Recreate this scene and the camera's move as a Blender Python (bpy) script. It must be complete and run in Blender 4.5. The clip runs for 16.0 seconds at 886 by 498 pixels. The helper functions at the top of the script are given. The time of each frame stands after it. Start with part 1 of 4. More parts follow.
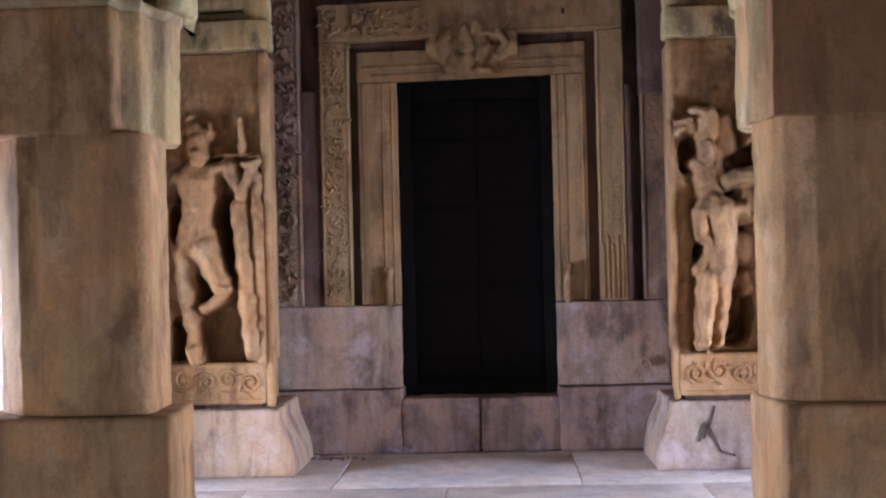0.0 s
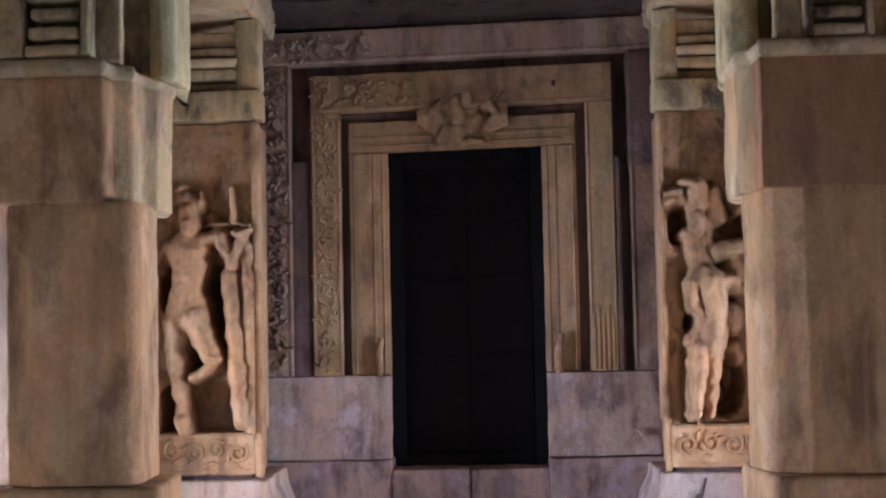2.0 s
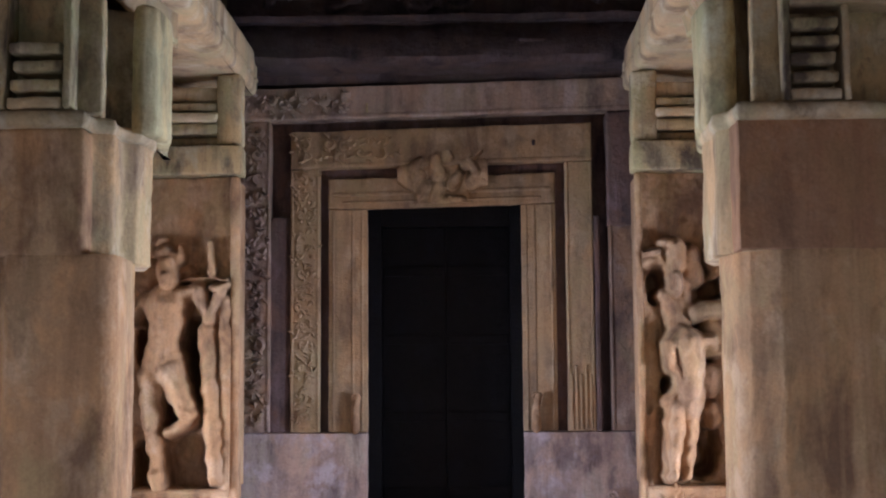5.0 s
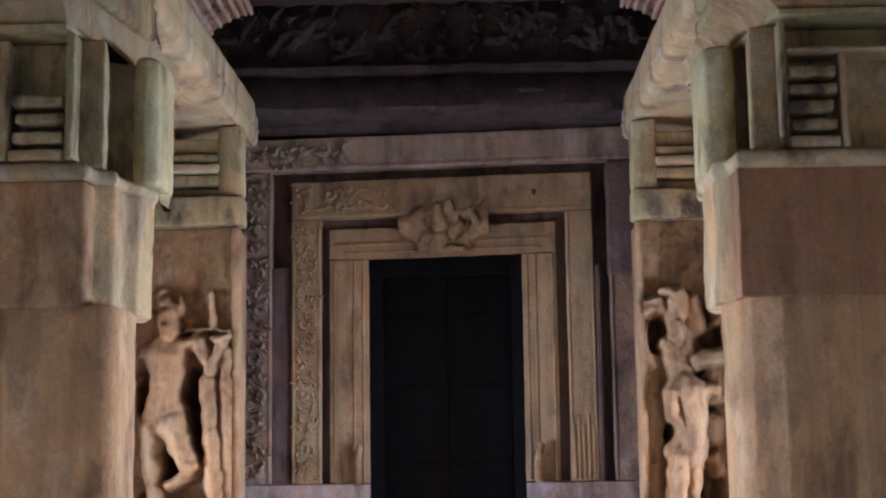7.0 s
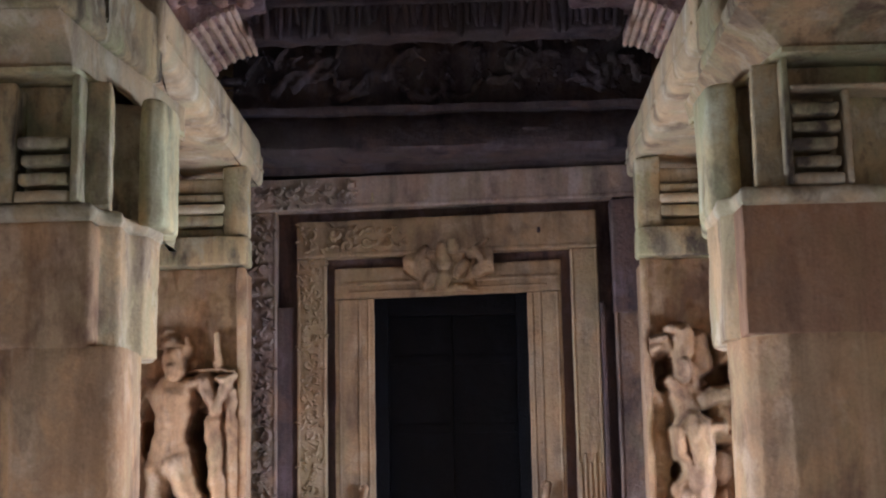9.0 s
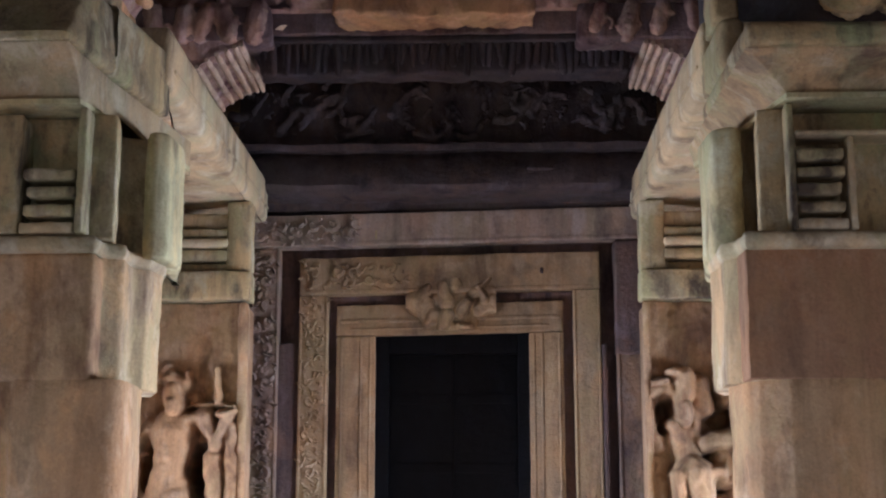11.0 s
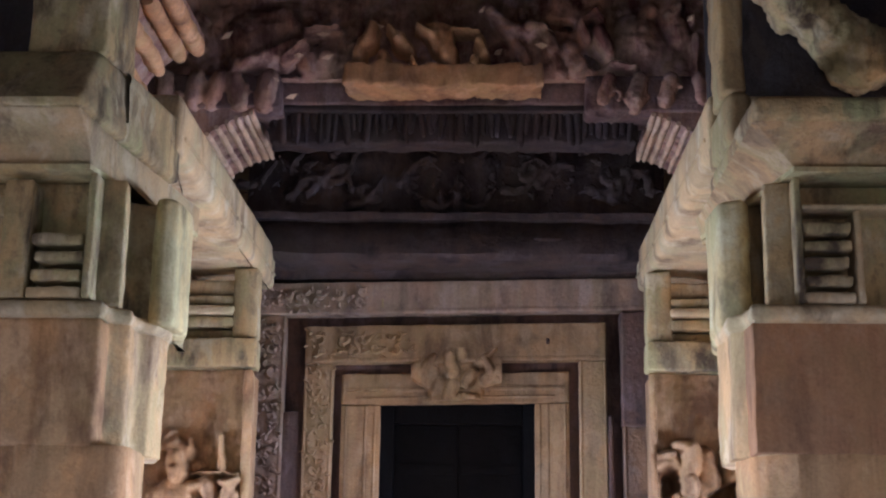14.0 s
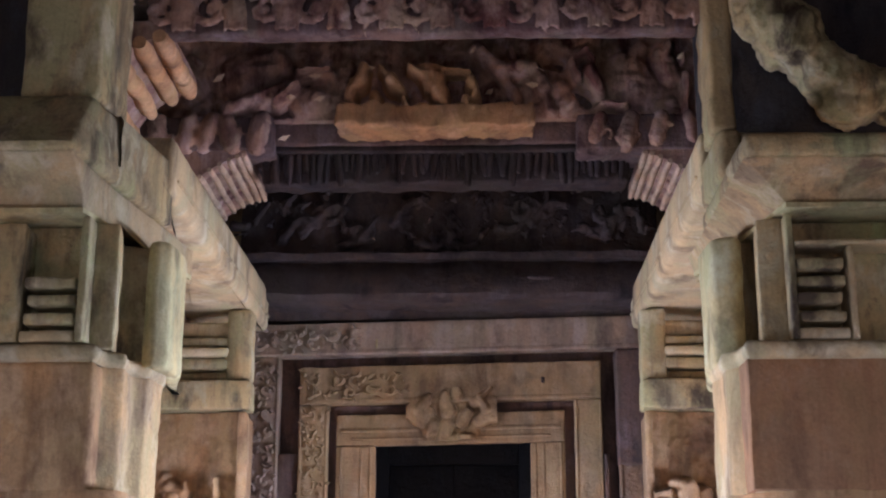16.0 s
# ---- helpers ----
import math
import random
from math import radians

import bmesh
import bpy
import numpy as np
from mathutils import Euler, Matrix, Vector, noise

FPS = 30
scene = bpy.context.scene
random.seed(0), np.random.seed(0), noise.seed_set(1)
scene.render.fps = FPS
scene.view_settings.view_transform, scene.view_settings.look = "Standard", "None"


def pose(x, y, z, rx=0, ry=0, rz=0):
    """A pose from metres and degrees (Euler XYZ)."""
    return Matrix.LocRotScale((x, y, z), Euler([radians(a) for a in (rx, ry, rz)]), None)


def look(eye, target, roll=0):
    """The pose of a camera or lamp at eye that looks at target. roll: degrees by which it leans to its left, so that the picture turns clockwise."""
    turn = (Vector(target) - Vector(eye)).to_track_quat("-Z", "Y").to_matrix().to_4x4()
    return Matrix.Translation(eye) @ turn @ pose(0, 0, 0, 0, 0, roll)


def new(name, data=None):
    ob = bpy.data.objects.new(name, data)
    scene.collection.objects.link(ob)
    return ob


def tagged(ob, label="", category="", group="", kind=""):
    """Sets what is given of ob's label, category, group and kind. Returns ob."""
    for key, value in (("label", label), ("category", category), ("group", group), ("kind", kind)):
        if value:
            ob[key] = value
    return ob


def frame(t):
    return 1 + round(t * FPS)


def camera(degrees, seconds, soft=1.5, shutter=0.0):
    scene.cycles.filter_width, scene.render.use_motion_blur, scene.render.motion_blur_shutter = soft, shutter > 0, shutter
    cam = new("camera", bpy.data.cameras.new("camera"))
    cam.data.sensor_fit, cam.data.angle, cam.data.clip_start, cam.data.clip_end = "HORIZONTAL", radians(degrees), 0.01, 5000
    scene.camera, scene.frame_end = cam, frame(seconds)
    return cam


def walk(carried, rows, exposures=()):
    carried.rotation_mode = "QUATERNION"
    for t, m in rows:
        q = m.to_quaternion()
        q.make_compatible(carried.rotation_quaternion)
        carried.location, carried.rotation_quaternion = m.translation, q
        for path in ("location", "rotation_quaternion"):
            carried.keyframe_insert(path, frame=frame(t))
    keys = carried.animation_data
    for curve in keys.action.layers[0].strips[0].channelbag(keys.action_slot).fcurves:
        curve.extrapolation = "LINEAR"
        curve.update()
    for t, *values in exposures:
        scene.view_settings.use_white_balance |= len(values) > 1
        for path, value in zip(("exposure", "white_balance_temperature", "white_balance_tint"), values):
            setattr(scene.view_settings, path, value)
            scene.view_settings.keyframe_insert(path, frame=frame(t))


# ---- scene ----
cam = camera(36.2, 16.0, soft=2.2)
EYE = (0.22, 0.0, 1.34)
# seconds, then the turn of the camera in degrees
ROWS = [
    (0.0, 90.50, 1.35, 2.61),
    (0.5, 91.11, 1.40, 2.49),
    (1.0, 91.72, 1.35, 2.48),
    (1.5, 92.54, 1.28, 2.45),
    (2.0, 93.45, 1.17, 2.21),
    (2.5, 94.03, 0.78, 1.61),
    (3.0, 94.33, 0.48, 1.25),
    (3.5, 94.75, 0.26, 1.07),
    (6.0, 96.81, 0.66, 1.42),
    (6.5, 97.44, 0.80, 1.40),
    (7.0, 97.96, 0.78, 1.34),
    (7.5, 98.27, 0.92, 1.35),
    (8.0, 98.59, 1.04, 1.42),
    (8.5, 99.06, 1.06, 1.48),
    (9.0, 99.60, 1.06, 1.60),
    (11.5, 101.57, -0.20, 1.57),
    (12.0, 101.99, -0.33, 1.65),
    (12.5, 102.75, -0.57, 1.63),
    (13.0, 103.44, -0.74, 1.61),
    (13.5, 103.90, -0.83, 1.61),
    (14.0, 104.17, -0.76, 1.66),
    (14.5, 104.37, -0.60, 1.67),
    (15.0, 104.73, -0.47, 1.62),
    (15.5, 105.22, -0.37, 1.55),
    (16.0, 105.84, -0.06, 1.56),
]
EXPOSURES = [(0.0, -0.22, 5600, 19), (1.5, -0.20, 5450, 22), (4.0, -0.10, 5350, 20), (9.0, 0.12, 5150, 14), (16.0, 0.54, 5250, 18)]
walk(cam, [(t, pose(*EYE, rx, ry, rz)) for t, rx, ry, rz in ROWS], EXPOSURES)

# ---- light: an open porch; daylight from behind and from the side aisles ----
world = bpy.data.worlds.new("sky")
scene.world = world
world.use_nodes = True
wn = world.node_tree.nodes
sky = wn.new("ShaderNodeTexSky")
sky.sky_type, sky.sun_disc = "NISHITA", False
sky.sun_elevation, sky.sun_rotation = radians(48), radians(200)
wn["Background"].inputs["Strength"].default_value = 0.1
world.node_tree.links.new(sky.outputs[0], wn["Background"].inputs["Color"])
sun = new("sun", bpy.data.lights.new("sun", "SUN"))
sun.data.energy, sun.data.angle, sun.data.color = 3.0, radians(0.5), (1.0, 0.94, 0.84)
sun.matrix_world = look((-6, -14, 18), (0, 0, 0))


def area_lamp(name, place, target, size, power, colour):
    """Area lamp of the given size, for daylight through openings and added fill."""
    lamp = new(name, bpy.data.lights.new(name, "AREA"))
    lamp.data.shape, lamp.data.size, lamp.data.size_y = "RECTANGLE", *size
    lamp.data.energy, lamp.data.color = power, colour
    lamp.matrix_world = look(place, target)
    return lamp


WARM, COOL = (1.0, 0.94, 0.935), (0.90, 0.92, 1.0)
for s in (-1, 1):
    # the bay between pillar and back wall; a lamp added to brighten the pillars
    area_lamp("daylight_bay", (s * 5.0, 6.95, 0.62), (0, 7.1, 0.6), (3.4, 1.25), 1080, COOL)
    area_lamp("pillar_fill", (s * 3.42, 2.9, 0.5), (0, 2.9, -0.9), (2.4, 0.9), 44, COOL)
area_lamp("daylight_entrance", (0.0, -4.9, 0.8), (0, 6, 0.6), (3.4, 1.5), 36, WARM)


# ---- materials ----
def stone(name, base, dark, tint=(0.20, 0.22, 0.10), tint_amount=0.25, bump=0.35, rough=0.9, grain=60.0, stain=1.6, patchy=0.9, streaks=1.0):
    """Weathered sandstone: grain, blotches, streaks that run down, and a thin green-grey film in patches."""
    m = bpy.data.materials.new(name)
    m.use_nodes = True
    n, l = m.node_tree.nodes, m.node_tree.links
    bsdf = n["Principled BSDF"]
    bsdf.inputs["Roughness"].default_value = rough
    bsdf.inputs["Specular IOR Level"].default_value = 0.25
    geo = n.new("ShaderNodeNewGeometry")
    info = n.new("ShaderNodeObjectInfo")

    def tex(scale, detail, squash=(1, 1, 1), distortion=0.0):
        mp = n.new("ShaderNodeMapping")
        mp.inputs["Scale"].default_value = squash
        l.new(geo.outputs["Position"], mp.inputs["Vector"])
        t = n.new("ShaderNodeTexNoise")
        t.inputs["Scale"].default_value, t.inputs["Detail"].default_value = scale, detail
        t.inputs["Roughness"].default_value, t.inputs["Distortion"].default_value = 0.62, distortion
        l.new(mp.outputs[0], t.inputs["Vector"])
        return t.outputs["Fac"]

    def span(fac, lo, hi):
        r = n.new("ShaderNodeMapRange")
        r.inputs["From Min"].default_value, r.inputs["From Max"].default_value = lo, hi
        l.new(fac, r.inputs["Value"])
        return r.outputs[0]

    def mix(fac, a, b, kind="MIX"):
        x = n.new("ShaderNodeMix")
        x.data_type, x.blend_type = "RGBA", kind
        for socket, value in ((x.inputs[0], fac), (x.inputs[6], a), (x.inputs[7], b)):
            if isinstance(value, (int, float)):
                socket.default_value = value
            elif isinstance(value, tuple):
                socket.default_value = (*value, 1)
            else:
                l.new(value, socket)
        return x.outputs[2]

    blot = span(tex(stain, 7, distortion=0.35), 0.40, 0.60)
    streak = span(tex(5.0, 6, (1.6, 1.6, 0.20), 0.4), 0.46, 0.70)
    film = span(tex(2.3, 6, (1, 1, 0.5), 0.3), 0.48, 0.66)
    fine = tex(grain, 4)
    colour = mix(blot, base, dark)
    half = n.new("ShaderNodeMath")
    half.operation = "MULTIPLY"
    half.inputs[1].default_value = 0.25 + 0.5 * streaks
    l.new(streak, half.inputs[0])
    colour = mix(half.outputs[0], colour, tuple(0.62 * a for a in dark))
    ft = n.new("ShaderNodeMath")
    ft.operation = "MULTIPLY"
    ft.inputs[1].default_value = tint_amount
    l.new(film, ft.inputs[0])
    colour = mix(ft.outputs[0], colour, tint)

    def stain_over(colour, scale, squash, lo, hi, amount, tone):
        k = n.new("ShaderNodeMath")
        k.operation = "MULTIPLY"
        k.inputs[1].default_value = amount
        l.new(span(tex(scale, 8, squash, 0.35), lo, hi), k.inputs[0])
        return mix(k.outputs[0], colour, tone)

    tones = lambda c, k: tuple(min(0.8, a * b) for a, b in zip(c, k))
    colour = stain_over(colour, 1.2, (1, 1, 0.7), 0.44, 0.62, 0.55, tones(base, (1.16, 0.94, 0.72)))
    colour = stain_over(colour, 0.9, (1.2, 1, 0.8), 0.52, 0.68, 0.45, tones(base, (0.80, 0.80, 0.92)))
    colour = stain_over(colour, 3.6, (1, 1, 0.7), 0.47, 0.58, patchy, tones(base, (1.18, 1.02, 0.84)))
    colour = stain_over(colour, 2.7, (1.1, 1, 0.5), 0.50, 0.60, patchy, tones(base, (0.86, 0.92, 0.80)))
    colour = stain_over(colour, 4.8, (1, 1.2, 0.8), 0.53, 0.64, patchy, tones(base, (1.18, 1.24, 1.38)))
    colour = stain_over(colour, 2.9, (1.3, 1.3, 0.5), 0.53, 0.66, 1.1 * patchy, tones(dark, (0.5, 0.46, 0.48)))
    colour = stain_over(colour, 17.0, (1, 1, 0.8), 0.58, 0.72, 0.6 * patchy, tones(dark, (0.7, 0.7, 0.72)))
    colour = stain_over(colour, 3.4, (2.6, 2.6, 0.16), 0.50, 0.70, 0.5 * streaks, tones(dark, (0.72, 0.66, 0.66)))
    colour = stain_over(colour, 2.6, (3.0, 3.0, 0.22), 0.54, 0.70, 0.4 * streaks, tones(base, (1.25, 1.25, 1.22)))
    grey = n.new("ShaderNodeMapRange")
    grey.inputs["From Min"].default_value, grey.inputs["From Max"].default_value = 0.3, 0.7
    grey.inputs["To Min"].default_value, grey.inputs["To Max"].default_value = 0.88, 1.10
    l.new(fine, grey.inputs["Value"])
    rnd = n.new("ShaderNodeMapRange")
    rnd.inputs["To Min"].default_value, rnd.inputs["To Max"].default_value = 0.86, 1.12
    l.new(info.outputs["Random"], rnd.inputs["Value"])
    vm = n.new("ShaderNodeMath")
    vm.operation = "MULTIPLY"
    l.new(grey.outputs[0], vm.inputs[0])
    l.new(rnd.outputs[0], vm.inputs[1])
    hsv = n.new("ShaderNodeHueSaturation")
    l.new(colour, hsv.inputs["Color"])
    l.new(vm.outputs[0], hsv.inputs["Value"])
    l.new(hsv.outputs[0], bsdf.inputs["Base Color"])
    hsum = n.new("ShaderNodeMath")
    hsum.operation = "MULTIPLY_ADD"
    hsum.inputs[1].default_value = 0.3
    l.new(fine, hsum.inputs[0])
    l.new(tex(11, 5), hsum.inputs[2])
    bp = n.new("ShaderNodeBump")
    bp.inputs["Strength"].default_value, bp.inputs["Distance"].default_value = min(1, 1.3 * bump), 0.03
    l.new(hsum.outputs[0], bp.inputs["Height"])
    l.new(bp.outputs[0], bsdf.inputs["Normal"])
    return m


PILLAR = stone("pillar_sandstone", (0.40, 0.255, 0.128), (0.27, 0.158, 0.076), (0.26, 0.235, 0.12), 0.25, patchy=0.75)
CAPITAL = stone("mossy_sandstone", (0.37, 0.30, 0.165), (0.14, 0.108, 0.064), (0.40, 0.43, 0.19), 0.8, bump=0.5, stain=2.6, patchy=1.0)
# pale lichened tone that also carries the light on rolls and edges
LIT_LICHEN = stone("lit_lichen_sandstone", (0.44, 0.39, 0.215), (0.25, 0.21, 0.105), (0.45, 0.475, 0.25), 0.6, patchy=0.8)
RED = stone("red_sandstone", (0.265, 0.150, 0.078), (0.185, 0.098, 0.052), (0.26, 0.19, 0.12), 0.2, patchy=0.6)
BAND = stone("brown_sandstone", (0.32, 0.222, 0.122), (0.205, 0.138, 0.079), (0.32, 0.295, 0.18), 0.3, stain=2.4, patchy=0.6)
# dark tone that paints the shade of the doorway's channels
DARKBAND = stone("shade_dark_sandstone", (0.12, 0.078, 0.066), (0.066, 0.046, 0.042), (0.13, 0.11, 0.1), 0.25, bump=0.5)
# near-black tone: painted shade on upper walls and cornice, also plinth cracks
DEEPDARK = stone("shade_and_crack_dark", (0.078, 0.057, 0.053), (0.039, 0.029, 0.030), (0.094, 0.079, 0.073), 0.3, bump=0.5)
GREY = stone("greyed_sandstone", (0.37, 0.285, 0.25), (0.20, 0.142, 0.122), (0.43, 0.37, 0.35), 0.4)
FIGURE = stone("carved_sandstone", (0.345, 0.218, 0.112), (0.20, 0.114, 0.056), (0.36, 0.29, 0.20), 0.35, stain=4, patchy=0.7)
PALE = stone("pale_sandstone", (0.42, 0.34, 0.205), (0.27, 0.205, 0.115), (0.38, 0.37, 0.20), 0.5, patchy=0.7, streaks=0.0)
FLOOR = stone("floor_stone", (0.648, 0.610, 0.605), (0.497, 0.464, 0.46), (0.605, 0.583, 0.575), 0.3, rough=0.75, patchy=0.25)
# near-black tone that paints darkness in the shrine room and side bays
CHAMBER = stone("painted_dark_stone", (0.045, 0.04, 0.041), (0.028, 0.025, 0.027), (0.05, 0.05, 0.055), 0.2)
STAINED = stone("stained_threshold_stone", (0.245, 0.18, 0.168), (0.11, 0.076, 0.073), (0.33, 0.28, 0.27), 0.4, stain=3.5)
OUTER = stone("dark_carved_band", (0.21, 0.145, 0.10), (0.095, 0.064, 0.05), (0.27, 0.225, 0.19), 0.35, bump=0.5)
OLIVE = stone("olive_brown_sandstone", (0.37, 0.272, 0.148), (0.215, 0.148, 0.082), (0.335, 0.335, 0.16), 0.5)
# rolls: the light they catch is put into this bright colour; also chips
ROLL = stone("lit_roll_and_chip_stone", (0.66, 0.50, 0.355), (0.48, 0.345, 0.235), (0.62, 0.54, 0.45), 0.4, patchy=0.4)
DARKCARVE = stone("dark_carved_sandstone", (0.40, 0.27, 0.215), (0.15, 0.058, 0.05), (0.19, 0.165, 0.165), 0.35, bump=0.5, stain=4)
DARKBEAM = stone("brown_black_beam_stone", (0.20, 0.14, 0.13), (0.085, 0.04, 0.04), (0.13, 0.11, 0.115), 0.3, bump=0.5, stain=4)
HEAD = stone("greyed_lintel_stone", (0.33, 0.25, 0.19), (0.185, 0.135, 0.105), (0.38, 0.33, 0.29), 0.4, patchy=0.7)
ORANGE = stone("orange_worn_sandstone", (0.56, 0.335, 0.175), (0.32, 0.18, 0.10), (0.42, 0.33, 0.25), 0.3, stain=5, patchy=0.7)
# even near-black tone for the pendants under the beam and a nick
COAL = stone("near_black_stone", (0.052, 0.038, 0.038), (0.026, 0.02, 0.022), (0.07, 0.055, 0.055), 0.3, bump=0.5)
GROUND = stone("dry_earth", (0.36, 0.29, 0.21), (0.27, 0.21, 0.15), (0.2, 0.2, 0.1), 0.2)
# door tone: the darkness of the deep opening is put into this black
OPENINGDARK = stone("dark_opening_timber", (0.004, 0.004, 0.0055), (0.003, 0.003, 0.0042), (0.006, 0.006, 0.009), 0.4, rough=0.8)


# ---- building helpers ----
def axis_steps(lo, hi, r, step):
    inner = max(1, round((hi - lo - 2 * r) / step))
    core = [lo + r + (hi - lo - 2 * r) * i / inner for i in range(inner + 1)]
    return [lo, lo + 0.35 * r, *core, hi - 0.35 * r, hi]


def block(bm, x, y, z, r=0.012, amp=0.004, step=0.07, seed=0.0):
    """A weathered stone block between the limits x, y, z: rounded edges of radius r and an uneven face."""
    lo, hi = Vector((x[0], y[0], z[0])), Vector((x[1], y[1], z[1]))
    r = min(r, *(0.45 * (hi[i] - lo[i]) for i in range(3)))
    grid = [axis_steps(lo[i], hi[i], r, step) for i in range(3)]
    found = {}

    def vert(p):
        key = tuple(round(c, 5) for c in p)
        if key not in found:
            q = Vector(p)
            c = Vector([min(max(q[i], lo[i] + r), hi[i] - r) for i in range(3)])
            d = q - c
            if d.length > 1e-7:
                q = c + d.normalized() * r if sum(abs(a) > 1e-7 for a in d) > 1 else q
            w = 0.6 * noise.noise_vector(q * 2.4 + Vector((seed, seed * 1.7, 0))) + 0.7 * noise.noise_vector(q * 10 + Vector((0, seed, 5))) + 0.6 * noise.noise_vector(q * 27 + Vector((seed, 0, 2)))
            found[key] = bm.verts.new(q + amp * w)
        return found[key]

    for k in range(3):
        a, b = [i for i in range(3) if i != k]
        for side in (0, 1):
            level = (lo, hi)[side][k]
            for i in range(len(grid[a]) - 1):
                for j in range(len(grid[b]) - 1):
                    quad = []
                    for u, v in ((i, j), (i + 1, j), (i + 1, j + 1), (i, j + 1)):
                        p = [0, 0, 0]
                        p[k], p[a], p[b] = level, grid[a][u], grid[b][v]
                        quad.append(vert(p))
                    if (k == 1) == (side == 1):
                        quad.reverse()
                    try:
                        bm.faces.new(quad)
                    except ValueError:
                        pass
    return bm


def part(name, bm, material, parent=None, label="", smooth=True):
    """Links a bmesh as one mesh object, under a thing or part if one is given."""
    me = bpy.data.meshes.new(name)
    bmesh.ops.recalc_face_normals(bm, faces=bm.faces[:])
    bm.to_mesh(me)
    bm.free()
    if smooth:
        me.polygons.foreach_set("use_smooth", [True] * len(me.polygons))
        me.set_sharp_from_angle(angle=radians(50))
    me.materials.append(material)
    ob = new(name, me)
    ob.parent = parent
    if parent and parent.type == "EMPTY":
        ob.matrix_parent_inverse = Matrix.Translation(parent.location).inverted()
    return tagged(ob, label)


def blocks(name, limits, material, parent=None, label="", **kw):
    bm = bmesh.new()
    for i, (x, y, z) in enumerate(limits):
        block(bm, x, y, z, seed=kw.get("seed", 0) + 3.3 * i, **{k: v for k, v in kw.items() if k != "seed"})
    return part(name, bm, material, parent, label)


def thing(name, place, label, category, group="", kind=""):
    ob = new(name)
    ob.location = place
    ob.empty_display_size = 0.1
    return tagged(ob, label, category, group, kind)


def tube(bm, pts, radii, sides=6, flat=1.0):
    """A closed tapering tube along pts; flat squashes it in depth (y)."""
    rings, n = [], len(pts)
    pts = [Vector(p) for p in pts]
    for i, p in enumerate(pts):
        way = (pts[min(i + 1, n - 1)] - pts[max(i - 1, 0)])
        way = way.normalized() if way.length > 1e-9 else Vector((0, 0, 1))
        u = way.cross(Vector((0.03, 1, 0.02))).normalized()
        v = way.cross(u).normalized()
        ring = []
        for k in range(sides):
            a = 2 * math.pi * k / sides
            o = radii[i] * (math.cos(a) * u + math.sin(a) * v)
            ring.append(bm.verts.new((p.x + o.x, p.y + o.y * flat, p.z + o.z)))
        rings.append(ring)
    for a, b in zip(rings, rings[1:]):
        for k in range(sides):
            bm.faces.new((a[k], a[(k + 1) % sides], b[(k + 1) % sides], b[k]))
    bm.faces.new(rings[0][::-1])
    bm.faces.new(rings[-1])


def ball(bm, c, r, squash=(1, 1, 1), seg=8):
    m = Matrix.Translation(c) @ Matrix.Diagonal((*squash, 1))
    bmesh.ops.create_uvsphere(bm, u_segments=seg, v_segments=max(4, seg // 2 + 1), radius=r, matrix=m)


def limb(bm, a, b, ra, rb, bow=(0, 0, 0)):
    """A rounded limb from a to b that swells by bow in the middle."""
    a, b, bow = Vector(a), Vector(b), Vector(bow)
    pts, rad = [], []
    for i in range(-2, 9):
        f = min(max(i / 6, 0), 1)
        r = ra + (rb - ra) * f
        end = r if i in (-2, 8) else 0.6 * r if i in (-1, 7) else 0
        way = (b - a).normalized()
        pts.append(a.lerp(b, f) + bow * math.sin(math.pi * f) + way * (end if i > 6 else -end))
        rad.append(r * (0.35 if i in (-2, 8) else 0.8 if i in (-1, 7) else 1))
    tube(bm, pts, rad, 10)


def scroll(bm, x, y, z, r, start, turns, tr, flip=1):
    """A carved spiral in the wall's plane."""
    pts, rad, n = [], [], max(8, int(turns * 9))
    for i in range(n + 1):
        f = i / n
        a = start + flip * f * turns * 2 * math.pi
        q = r * (1 - 0.82 * f)
        pts.append((x + q * math.cos(a), y - 0.3 * tr * math.sin(math.pi * f), z + q * math.sin(a)))
        rad.append(tr * (1 - 0.45 * f))
    tube(bm, pts, rad, 5)
    ball(bm, (x, y, z), 0.28 * r, (1, 0.7, 1), 6)


def leaf(bm, x, y, z, angle, length, width, rise):
    """A carved leaf: a ridge between two pointed edges, bent out of the ground."""
    ca, sa = math.cos(angle), math.sin(angle)
    at = lambda u, v, h: bm.verts.new((x + u * ca - v * sa, y - h, z + u * sa + v * ca))
    base, tip = at(0, 0, 0), at(length, 0.15 * width, 0.3 * rise)
    ridge = at(0.5 * length, 0, rise)
    l, r = at(0.45 * length, width / 2, 0), at(0.55 * length, -width / 2, 0)
    for f in ((base, r, ridge), (r, tip, ridge), (tip, l, ridge), (l, base, ridge)):
        bm.faces.new(f)


